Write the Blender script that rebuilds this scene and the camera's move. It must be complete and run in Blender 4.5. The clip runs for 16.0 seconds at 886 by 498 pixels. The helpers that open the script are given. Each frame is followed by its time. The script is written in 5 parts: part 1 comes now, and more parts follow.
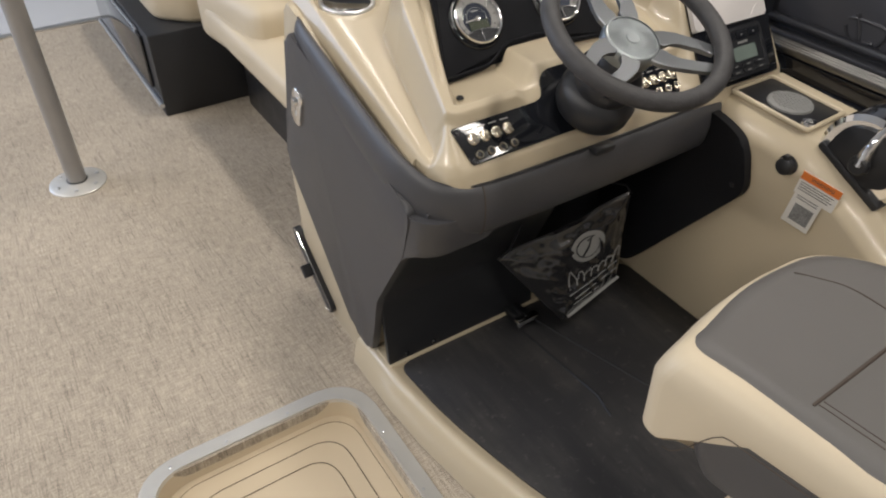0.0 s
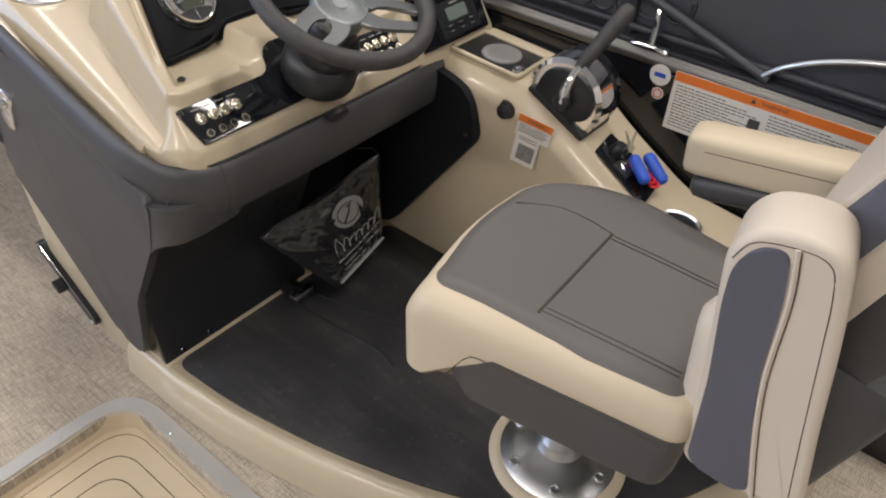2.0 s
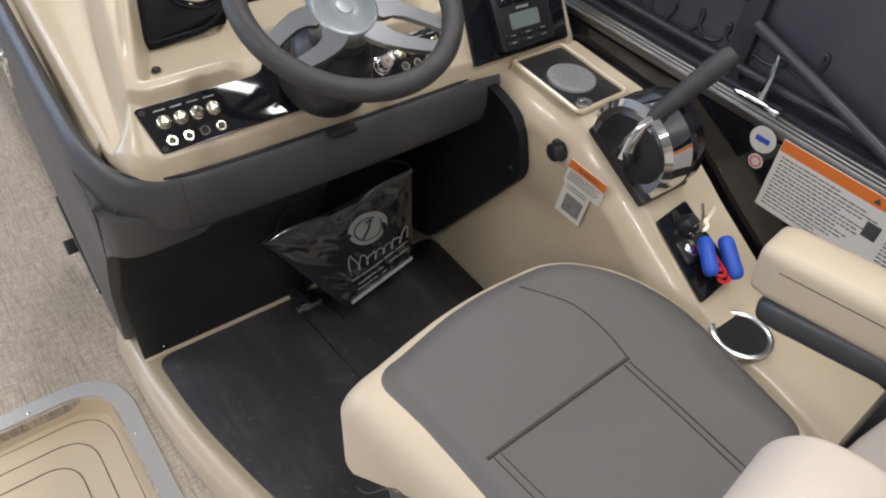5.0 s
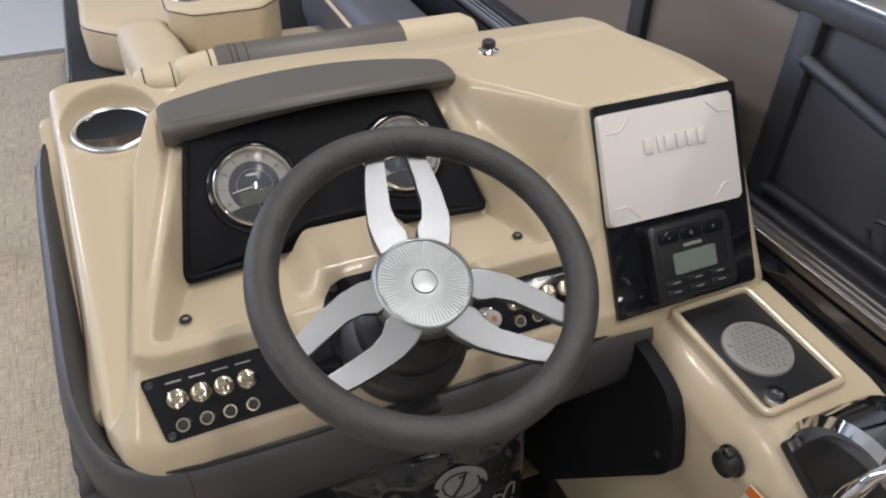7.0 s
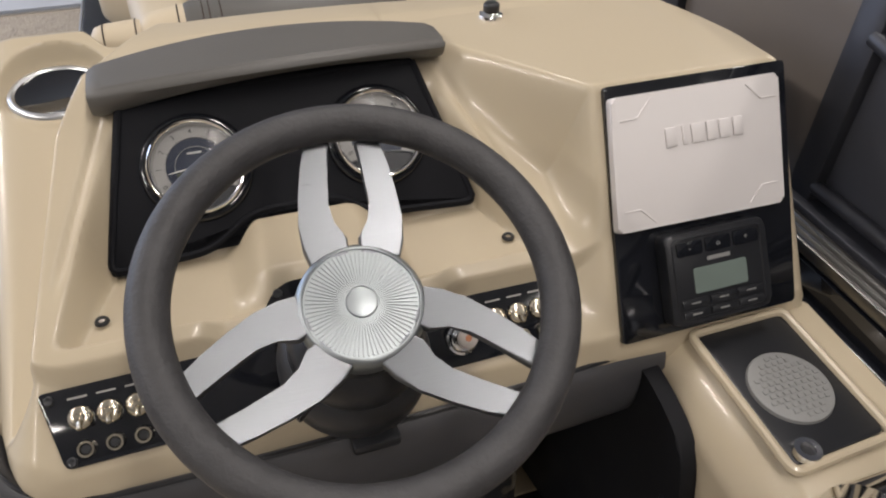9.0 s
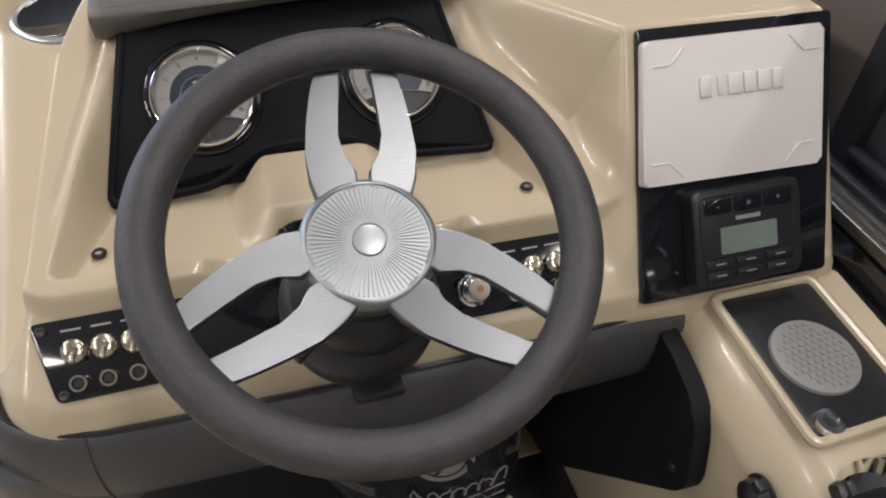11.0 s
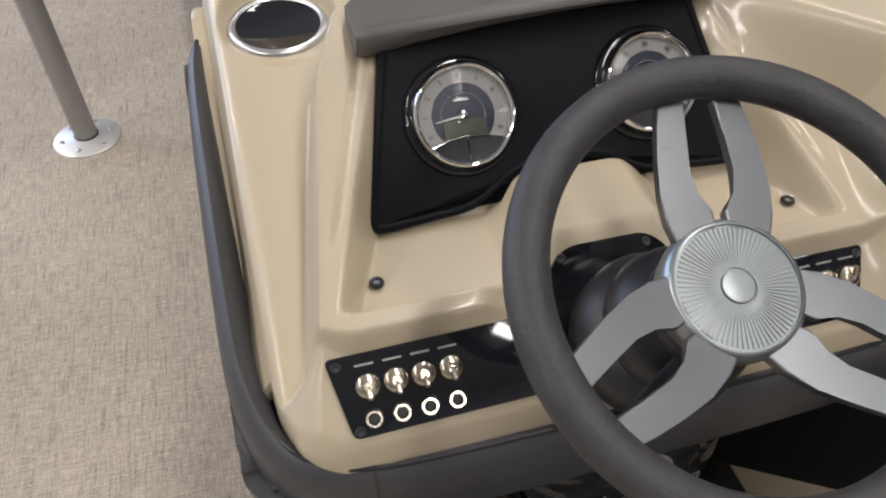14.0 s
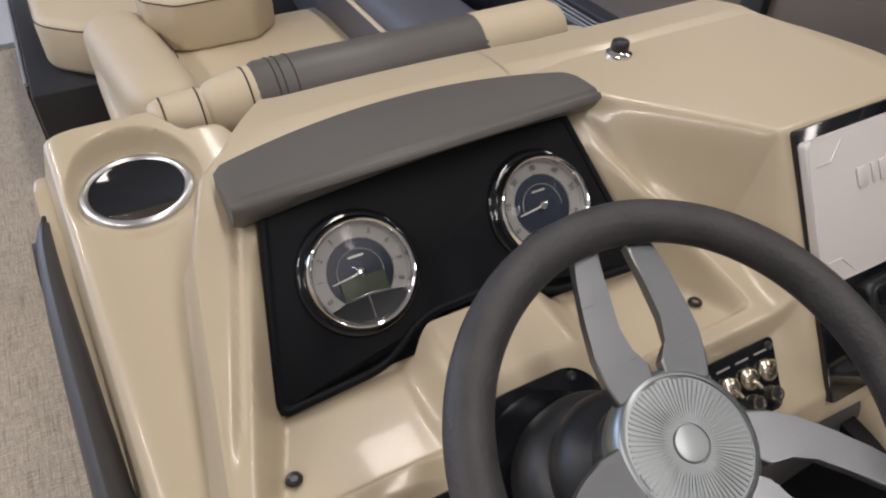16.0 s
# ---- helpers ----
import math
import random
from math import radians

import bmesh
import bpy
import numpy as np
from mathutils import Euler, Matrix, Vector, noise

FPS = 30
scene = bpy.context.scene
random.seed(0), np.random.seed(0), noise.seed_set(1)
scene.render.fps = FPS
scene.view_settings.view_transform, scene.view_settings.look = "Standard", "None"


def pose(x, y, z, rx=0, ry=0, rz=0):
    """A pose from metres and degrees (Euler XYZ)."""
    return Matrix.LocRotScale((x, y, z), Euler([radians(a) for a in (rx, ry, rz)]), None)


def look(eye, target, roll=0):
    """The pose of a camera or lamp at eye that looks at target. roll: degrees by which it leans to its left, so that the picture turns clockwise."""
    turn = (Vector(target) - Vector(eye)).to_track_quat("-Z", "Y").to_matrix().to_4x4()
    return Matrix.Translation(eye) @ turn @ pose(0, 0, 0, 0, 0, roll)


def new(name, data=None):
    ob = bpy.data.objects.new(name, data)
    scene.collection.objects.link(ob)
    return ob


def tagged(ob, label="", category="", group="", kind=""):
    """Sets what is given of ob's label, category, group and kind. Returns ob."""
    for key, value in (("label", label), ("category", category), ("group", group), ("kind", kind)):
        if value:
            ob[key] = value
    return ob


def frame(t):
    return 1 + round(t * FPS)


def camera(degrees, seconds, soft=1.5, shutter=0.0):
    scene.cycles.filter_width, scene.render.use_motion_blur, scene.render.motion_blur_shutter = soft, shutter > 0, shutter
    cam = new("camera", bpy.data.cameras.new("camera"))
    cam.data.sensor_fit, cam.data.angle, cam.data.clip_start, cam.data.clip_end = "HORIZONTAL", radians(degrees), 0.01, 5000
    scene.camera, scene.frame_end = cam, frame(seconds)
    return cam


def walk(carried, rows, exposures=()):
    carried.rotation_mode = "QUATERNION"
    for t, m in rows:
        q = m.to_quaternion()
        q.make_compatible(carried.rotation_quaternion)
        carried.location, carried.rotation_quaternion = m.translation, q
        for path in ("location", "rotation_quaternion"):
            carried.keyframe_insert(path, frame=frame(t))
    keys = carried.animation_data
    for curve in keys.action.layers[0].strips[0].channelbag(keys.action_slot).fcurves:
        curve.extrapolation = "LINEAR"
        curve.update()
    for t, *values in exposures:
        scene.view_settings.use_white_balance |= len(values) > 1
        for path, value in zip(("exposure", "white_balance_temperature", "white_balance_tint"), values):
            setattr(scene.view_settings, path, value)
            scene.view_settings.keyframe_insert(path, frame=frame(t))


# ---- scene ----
cam = camera(63.0, 16.0, soft=2.1)
PATH = [
    (0, (-0.094, 0.555, 1.4), (0.76, 1.853, 0.141), 0.7),
    (0.5, (-0.088, 0.519, 1.4), (0.945, 1.677, 0.138), 1.9),
    (1, (-0.077, 0.491, 1.401), (1.061, 1.545, 0.139), 2.7),
    (1.5, (-0.07, 0.471, 1.401), (1.133, 1.449, 0.138), 3.2),
    (2, (-0.063, 0.453, 1.402), (1.175, 1.369, 0.126), 4.0),
    (2.5, (-0.045, 0.429, 1.401), (1.197, 1.311, 0.104), 5.0),
    (3, (-0.02, 0.418, 1.391), (1.193, 1.295, 0.065), 5.9),
    (3.2, (0.002, 0.419, 1.386), (1.204, 1.303, 0.055), 6.3),
    (5.3, (0.342, 0.582, 1.392), (1.249, 1.691, -0.004), 6.2),
    (5.5, (0.352, 0.641, 1.383), (1.243, 1.775, -0.002), 6.0),
    (6, (0.387, 0.717, 1.373), (1.19, 1.977, 0.043), 3.9),
    (6.5, (0.47, 0.792, 1.357), (1.225, 2.147, 0.094), 3.5),
    (7, (0.597, 0.861, 1.377), (1.253, 2.291, 0.143), 1.8),
    (7.5, (0.642, 0.895, 1.366), (1.249, 2.351, 0.136), 1.5),
    (8, (0.665, 0.919, 1.36), (1.236, 2.383, 0.123), 1.4),
    (8.5, (0.688, 0.949, 1.337), (1.231, 2.398, 0.07), 1.4),
    (9, (0.723, 0.958, 1.316), (1.251, 2.382, 0.014), 1.8),
    (9.2, (0.74, 0.96, 1.299), (1.25, 2.371, -0.024), 1.6),
    (11.5, (0.726, 0.98, 1.274), (1.196, 2.346, -0.108), 4.1),
    (12, (0.73, 0.988, 1.261), (1.171, 2.346, -0.14), 3.7),
    (12.5, (0.718, 0.987, 1.236), (1.124, 2.339, -0.181), 2.6),
    (13, (0.659, 1.003, 1.257), (1.044, 2.339, -0.181), 1.7),
    (13.5, (0.584, 1.043, 1.276), (0.969, 2.372, -0.168), 1.3),
    (14, (0.517, 1.094, 1.294), (0.901, 2.421, -0.152), 0.8),
    (14.5, (0.472, 1.128, 1.301), (0.879, 2.467, -0.128), 0.9),
    (15, (0.443, 1.141, 1.323), (0.891, 2.488, -0.086), 0.6),
    (15.5, (0.486, 1.172, 1.333), (1.042, 2.535, -0.021), 1.2),
    (16, (0.53, 1.191, 1.32), (1.257, 2.515, 0.009), 0.6),
]
walk(cam, [(t, look(eye, target, roll)) for t, eye, target, roll in PATH], exposures=[(0, -0.09, 6700, 10), (2, -0.04, 6650, 12), (5.5, 0.06, 6250, 12), (7, -0.08, 6450, 12), (9, -0.15, 6600, 13), (13, -0.13, 6400, 13), (14.5, -0.15, 6450, 13), (15.2, -0.23, 6500, 14), (16, -0.37, 6600, 14)])

# ---------------------------------------------------------------- light
world = bpy.data.worlds.new("showroom_air")
scene.world = world
world.use_nodes = True
world.node_tree.nodes["Background"].inputs[0].default_value = (0.62, 0.72, 0.95, 1)
world.node_tree.nodes["Background"].inputs[1].default_value = 0.32


def area_lamp(name, at, target, sx, sy, watts, colour):
    data = bpy.data.lights.new(name, "AREA")
    data.shape, data.size, data.size_y, data.energy, data.color = "RECTANGLE", sx, sy, watts, colour
    ob = new(name, data)
    ob.matrix_world = look(at, target)
    return ob


LAMP_SPOTS = [(-3.2, -1.2), (-3.2, 1.6), (-3.2, 4.4), (1.5, -2.6), (1.5, 0.1), (1.5, 2.9), (4.6, -1.2), (4.6, 1.6), (4.6, 4.4)]
for lx, ly in LAMP_SPOTS:
    area_lamp("ceiling_lamp", (lx, ly, 4.17), (lx, ly, 0), 0.35, 1.5, (54 if lx == 1.5 else 88 if lx < 0 else 34), (1.0, 0.955, 0.90))
area_lamp("window_daylight", (-4.6, 7.2, 2.2), (0.2, 1.8, 0.3), 5.0, 3.0, 250, (0.58, 0.72, 1.0))


# ---------------------------------------------------------------- materials
def mat(name, colour, rough=0.5, metal=0.0, coat=0.0, noise_scale=0.0, noise_amount=0.0, bump=0.0, bump_scale=200.0, spec=0.5, emit=0.0):
    m = bpy.data.materials.new(name)
    m.use_nodes = True
    nt = m.node_tree
    b = nt.nodes["Principled BSDF"]
    b.inputs["Base Color"].default_value = (*colour, 1)
    b.inputs["Roughness"].default_value = rough
    b.inputs["Metallic"].default_value = metal
    b.inputs["Coat Weight"].default_value = coat
    b.inputs["Coat Roughness"].default_value = 0.06
    b.inputs["Specular IOR Level"].default_value = spec
    co = nt.nodes.new("ShaderNodeTexCoord")
    if noise_amount:
        n = nt.nodes.new("ShaderNodeTexNoise")
        n.inputs["Scale"].default_value, n.inputs["Detail"].default_value = noise_scale, 6
        nt.links.new(co.outputs["Object"], n.inputs["Vector"])
        r = nt.nodes.new("ShaderNodeMapRange")
        r.inputs["To Min"].default_value, r.inputs["To Max"].default_value = 1 - noise_amount, 1 + noise_amount
        nt.links.new(n.outputs["Fac"], r.inputs["Value"])
        mx = nt.nodes.new("ShaderNodeMix")
        mx.data_type, mx.blend_type = "RGBA", "MULTIPLY"
        mx.inputs["Factor"].default_value = 1
        mx.inputs["A"].default_value = (*colour, 1)
        nt.links.new(r.outputs["Result"], mx.inputs["B"])
        nt.links.new(mx.outputs["Result"], b.inputs["Base Color"])
        r2 = nt.nodes.new("ShaderNodeMapRange")
        r2.inputs["To Min"].default_value, r2.inputs["To Max"].default_value = max(rough - 0.08, 0.02), rough + 0.08
        nt.links.new(n.outputs["Fac"], r2.inputs["Value"])
        nt.links.new(r2.outputs["Result"], b.inputs["Roughness"])
    if bump:
        n = nt.nodes.new("ShaderNodeTexNoise")
        n.inputs["Scale"].default_value, n.inputs["Detail"].default_value = bump_scale, 4
        nt.links.new(co.outputs["Object"], n.inputs["Vector"])
        bp = nt.nodes.new("ShaderNodeBump")
        bp.inputs["Strength"].default_value, bp.inputs["Distance"].default_value = bump, 0.001
        nt.links.new(n.outputs["Fac"], bp.inputs["Height"])
        nt.links.new(bp.outputs["Normal"], b.inputs["Normal"])
    if emit:
        b.inputs["Emission Color"].default_value = (*colour, 1)
        b.inputs["Emission Strength"].default_value = emit
    return m


def weave(name, light, dark, scale):
    """Woven vinyl flooring: two crossed sets of uneven threads."""
    m = bpy.data.materials.new(name)
    m.use_nodes = True
    nt = m.node_tree
    b = nt.nodes["Principled BSDF"]
    b.inputs["Roughness"].default_value = 0.75
    co = nt.nodes.new("ShaderNodeTexCoord")
    facs = []
    for sx, sy in ((scale * 2.3, scale * 0.2), (scale * 0.2, scale * 1.9)):
        mp = nt.nodes.new("ShaderNodeMapping")
        mp.inputs["Scale"].default_value = (sx, sy, 1)
        nt.links.new(co.outputs["Object"], mp.inputs["Vector"])
        n = nt.nodes.new("ShaderNodeTexNoise")
        n.inputs["Scale"].default_value, n.inputs["Detail"].default_value, n.inputs["Roughness"].default_value = 1.0, 3, 0.65
        nt.links.new(mp.outputs["Vector"], n.inputs["Vector"])
        facs.append(n.outputs["Fac"])
    fine = nt.nodes.new("ShaderNodeTexNoise")
    fine.inputs["Scale"].default_value, fine.inputs["Detail"].default_value = scale * 2.4, 2
    nt.links.new(co.outputs["Object"], fine.inputs["Vector"])
    big = nt.nodes.new("ShaderNodeTexNoise")
    big.inputs["Scale"].default_value = 2.5
    nt.links.new(co.outputs["Object"], big.inputs["Vector"])
    a = nt.nodes.new("ShaderNodeMath")
    nt.links.new(facs[0], a.inputs[0]), nt.links.new(facs[1], a.inputs[1])
    a2 = nt.nodes.new("ShaderNodeMath")
    nt.links.new(a.outputs[0], a2.inputs[0]), nt.links.new(fine.outputs["Fac"], a2.inputs[1])
    a3 = nt.nodes.new("ShaderNodeMath")
    a3.operation = "MULTIPLY_ADD"
    a3.inputs[1].default_value = 0.35
    nt.links.new(big.outputs["Fac"], a3.inputs[0]), nt.links.new(a2.outputs[0], a3.inputs[2])
    ramp = nt.nodes.new("ShaderNodeMapRange")
    ramp.inputs["From Min"].default_value, ramp.inputs["From Max"].default_value = 1.38, 2.02
    nt.links.new(a3.outputs[0], ramp.inputs["Value"])
    mx = nt.nodes.new("ShaderNodeMix")
    mx.data_type = "RGBA"
    mx.inputs["A"].default_value, mx.inputs["B"].default_value = (*dark, 1), (*light, 1)
    nt.links.new(ramp.outputs["Result"], mx.inputs["Factor"])
    # rows of dark pinholes where a warp thread dips under
    warp = nt.nodes.new("ShaderNodeMapping")
    warp.inputs["Scale"].default_value, warp.inputs["Location"].default_value = (scale * 1.5, scale * 0.06, 1), (7, 3, 2)
    nt.links.new(co.outputs["Object"], warp.inputs["Vector"])
    wn = nt.nodes.new("ShaderNodeTexNoise")
    wn.inputs["Scale"].default_value, wn.inputs["Detail"].default_value = 1.0, 1
    nt.links.new(warp.outputs["Vector"], wn.inputs["Vector"])
    rows = nt.nodes.new("ShaderNodeMapRange")
    rows.inputs["From Min"].default_value, rows.inputs["From Max"].default_value = 0.58, 0.68
    nt.links.new(wn.outputs["Fac"], rows.inputs["Value"])
    wave = nt.nodes.new("ShaderNodeTexWave")
    wave.bands_direction = "Y"
    wave.inputs["Scale"].default_value, wave.inputs["Distortion"].default_value, wave.inputs["Detail Scale"].default_value = 56, 3.0, 3.0
    nt.links.new(co.outputs["Object"], wave.inputs["Vector"])
    gaps = nt.nodes.new("ShaderNodeMapRange")
    gaps.inputs["From Min"].default_value, gaps.inputs["From Max"].default_value = 0.6, 0.85
    nt.links.new(wave.outputs["Fac"], gaps.inputs["Value"])
    pin = nt.nodes.new("ShaderNodeMath")
    pin.operation = "MULTIPLY"
    nt.links.new(rows.outputs["Result"], pin.inputs[0]), nt.links.new(gaps.outputs["Result"], pin.inputs[1])
    dk = nt.nodes.new("ShaderNodeMix")
    dk.data_type = "RGBA"
    dk.inputs["B"].default_value = (dark[0] * 0.55, dark[1] * 0.55, dark[2] * 0.55, 1)
    nt.links.new(pin.outputs[0], dk.inputs["Factor"]), nt.links.new(mx.outputs["Result"], dk.inputs["A"])
    nt.links.new(dk.outputs["Result"], b.inputs["Base Color"])
    bp = nt.nodes.new("ShaderNodeBump")
    bp.inputs["Strength"].default_value, bp.inputs["Distance"].default_value = 0.5, 0.001
    nt.links.new(a2.outputs[0], bp.inputs["Height"])
    nt.links.new(bp.outputs["Normal"], b.inputs["Normal"])
    return m


def brushed(name, colour, rough, stretch=(1, 60, 1)):
    m = mat(name, colour, rough, 1.0)
    nt = m.node_tree
    b = nt.nodes["Principled BSDF"]
    co = nt.nodes.new("ShaderNodeTexCoord")
    mp = nt.nodes.new("ShaderNodeMapping")
    mp.inputs["Scale"].default_value = tuple(12 * s for s in stretch)
    nt.links.new(co.outputs["Object"], mp.inputs["Vector"])
    n = nt.nodes.new("ShaderNodeTexNoise")
    n.inputs["Scale"].default_value, n.inputs["Detail"].default_value = 1.5, 5
    nt.links.new(mp.outputs["Vector"], n.inputs["Vector"])
    r = nt.nodes.new("ShaderNodeMapRange")
    r.inputs["To Min"].default_value, r.inputs["To Max"].default_value = rough - 0.12, rough + 0.15
    nt.links.new(n.outputs["Fac"], r.inputs["Value"])
    nt.links.new(r.outputs["Result"], b.inputs["Roughness"])
    bp = nt.nodes.new("ShaderNodeBump")
    bp.inputs["Strength"].default_value, bp.inputs["Distance"].default_value = 0.3, 0.0005
    nt.links.new(n.outputs["Fac"], bp.inputs["Height"])
    nt.links.new(bp.outputs["Normal"], b.inputs["Normal"])
    return m


def dusty(name, base, dust):
    """Dark ribbed sheet with streaks and scuffs of pale dust."""
    m = mat(name, base, 0.5, bump=0.45, bump_scale=70)
    nt = m.node_tree
    b = nt.nodes["Principled BSDF"]
    co = nt.nodes.new("ShaderNodeTexCoord")
    facs = []
    for stretch, turn, scale, lo, hi in (((1, 1, 1), 0.0, 5.0, 0.40, 0.72), ((9, 1.2, 1), 0.5, 2.2, 0.40, 0.70), ((1, 1, 1), 0.0, 46.0, 0.60, 0.76)):
        mp = nt.nodes.new("ShaderNodeMapping")
        mp.inputs["Scale"].default_value, mp.inputs["Rotation"].default_value = stretch, (0, 0, turn)
        nt.links.new(co.outputs["Object"], mp.inputs["Vector"])
        n = nt.nodes.new("ShaderNodeTexNoise")
        n.inputs["Scale"].default_value, n.inputs["Detail"].default_value, n.inputs["Roughness"].default_value = scale, 7, 0.62
        nt.links.new(mp.outputs["Vector"], n.inputs["Vector"])
        r = nt.nodes.new("ShaderNodeMapRange")
        r.inputs["From Min"].default_value, r.inputs["From Max"].default_value = lo, hi
        nt.links.new(n.outputs["Fac"], r.inputs["Value"])
        facs.append(r.outputs["Result"])
    mul = nt.nodes.new("ShaderNodeMath")
    mul.operation = "MULTIPLY_ADD"
    nt.links.new(facs[0], mul.inputs[0]), nt.links.new(facs[1], mul.inputs[1]), nt.links.new(facs[2], mul.inputs[2])
    soft = nt.nodes.new("ShaderNodeMath")
    soft.operation, soft.use_clamp = "MULTIPLY", True
    soft.inputs[1].default_value = 0.8
    nt.links.new(mul.outputs[0], soft.inputs[0])
    mx = nt.nodes.new("ShaderNodeMix")
    mx.data_type = "RGBA"
    mx.inputs["A"].default_value, mx.inputs["B"].default_value = (*base, 1), (*dust, 1)
    nt.links.new(soft.outputs[0], mx.inputs["Factor"])
    nt.links.new(mx.outputs["Result"], b.inputs["Base Color"])
    return m


MAT = dusty("worn_black_floor_mat", (0.026, 0.026, 0.029), (0.095, 0.09, 0.083))
GEL = mat("beige_gelcoat", (0.50, 0.425, 0.305), 0.32, coat=0.28, noise_scale=3, noise_amount=0.03)
VBEIGE = mat("beige_vinyl", (0.56, 0.475, 0.345), 0.5, noise_scale=5, noise_amount=0.05, bump=0.25, bump_scale=500)
VCREAM = mat("cream_vinyl", (0.60, 0.53, 0.445), 0.5, noise_scale=5, noise_amount=0.05, bump=0.25, bump_scale=500)
VGREY = mat("charcoal_vinyl", (0.055, 0.055, 0.060), 0.42, noise_scale=6, noise_amount=0.1, bump=0.3, bump_scale=600)
VSEAT = mat("slate_grey_vinyl", (0.103, 0.097, 0.092), 0.5, noise_scale=6, noise_amount=0.08, bump=0.3, bump_scale=600)
VBLUE = mat("blue_grey_vinyl", (0.095, 0.098, 0.125), 0.5, noise_scale=6, noise_amount=0.08, bump=0.3, bump_scale=600)
VISOR = mat("grey_padded_visor", (0.105, 0.101, 0.094), 0.45, noise_scale=8, noise_amount=0.06, bump=0.2, bump_scale=700)
STITCH = mat("dark_stitching", (0.06, 0.045, 0.035), 0.8)
BLACK = mat("black_satin_plastic", (0.016, 0.017, 0.02), 0.38, noise_scale=20, noise_amount=0.15, bump=0.15, bump_scale=900)
GLOSS = mat("black_gloss_plastic", (0.008, 0.009, 0.012), 0.07, coat=0.3)
PANEL = mat("black_leathered_panel", (0.0065, 0.007, 0.0095), 0.55, noise_scale=10, noise_amount=0.1, bump=0.35, bump_scale=700, spec=0.14)
RUBBER = mat("wheel_rubber", (0.041, 0.040, 0.042), 0.55, noise_scale=45, noise_amount=0.6, bump=0.8, bump_scale=260)
BRUSH = brushed("brushed_aluminium", (0.215, 0.225, 0.24), 0.33)
SATIN = mat("satin_aluminium", (0.62, 0.63, 0.64), 0.34, 1.0, noise_scale=30, noise_amount=0.05)
FRAMEPAINT = mat("pale_anodised_frame", (0.62, 0.61, 0.58), 0.38, 0.55, noise_scale=20, noise_amount=0.05)
HUBMETAL = mat("satin_hub_metal", (0.35, 0.38, 0.39), 0.4, 1.0, noise_scale=30, noise_amount=0.06)
CHROME = mat("chrome", (0.8, 0.8, 0.8), 0.07, 1.0)
PEWTER = mat("warm_chrome", (0.60, 0.55, 0.45), 0.2, 1.0)
WHITE = mat("white_plastic", (0.66, 0.63, 0.62), 0.42, noise_scale=10, noise_amount=0.03, bump=0.1, bump_scale=500)
PAPER = mat("white_label", (0.72, 0.7, 0.66), 0.45)
ORANGE = mat("orange_print", (0.75, 0.19, 0.03), 0.45)
FROSTED = mat("frosted_plastic", (0.62, 0.56, 0.52), 0.3)
INK = mat("dark_print", (0.06, 0.06, 0.06), 0.6)
SILVERINK = mat("silver_print", (0.5, 0.5, 0.48), 0.35, 0.6)
BLUEFOAM = mat("blue_foam", (0.02, 0.09, 0.52), 0.5, noise_scale=30, noise_amount=0.08)
RED = mat("red_cord", (0.6, 0.02, 0.03), 0.5, noise_scale=90, noise_amount=0.2)
DIALGREY = mat("dial_silver", (0.31, 0.30, 0.285), 0.4, noise_scale=40, noise_amount=0.05)
DIALBLUE = mat("dial_blue", (0.006, 0.013, 0.034), 0.35)
LCD = mat("olive_lcd", (0.055, 0.065, 0.04), 0.3)
RADIOLCD = mat("grey_green_lcd", (0.16, 0.2, 0.18), 0.2)
GREYPLASTIC = mat("grey_speaker_plastic", (0.24, 0.24, 0.235), 0.5, noise_scale=40, noise_amount=0.06)
FENCE = mat("black_coated_sheet", (0.062, 0.064, 0.076), 0.32, noise_scale=4, noise_amount=0.2, bump=0.08, bump_scale=300)
FRAME = mat("black_anodised_rail", (0.05, 0.052, 0.062), 0.38, 0.3, noise_scale=30, noise_amount=0.1)
RAIL = brushed("ribbed_aluminium_rail", (0.20, 0.195, 0.185), 0.38, (60, 1, 60))
CARPET = weave("woven_vinyl_floor", (0.54, 0.468, 0.375), (0.25, 0.213, 0.17), 120)
TRAYMAT = mat("tan_step_liner", (0.54, 0.445, 0.315), 0.5, noise_scale=5, noise_amount=0.05, bump=0.2, bump_scale=300)
CONCRETE = mat("pale_showroom_floor", (0.62, 0.62, 0.62), 0.4, noise_scale=1.5, noise_amount=0.08)
WALLDARK = mat("dark_showroom_wall", (0.05, 0.05, 0.055), 0.8, noise_scale=1.2, noise_amount=0.15)
WALLPALE = mat("pale_showroom_wall", (0.55, 0.54, 0.52), 0.8, noise_scale=1.2, noise_amount=0.05)
TINT = mat("smoked_panel", (0.19, 0.165, 0.145), 0.22, noise_scale=2, noise_amount=0.12)
GLOW = mat("amber_button", (0.62, 0.25, 0.12), 0.25)
LINER = mat("matt_black_liner", (0.009, 0.0095, 0.012), 0.6, noise_scale=14, noise_amount=0.15, bump=0.2, bump_scale=500, spec=0.2)

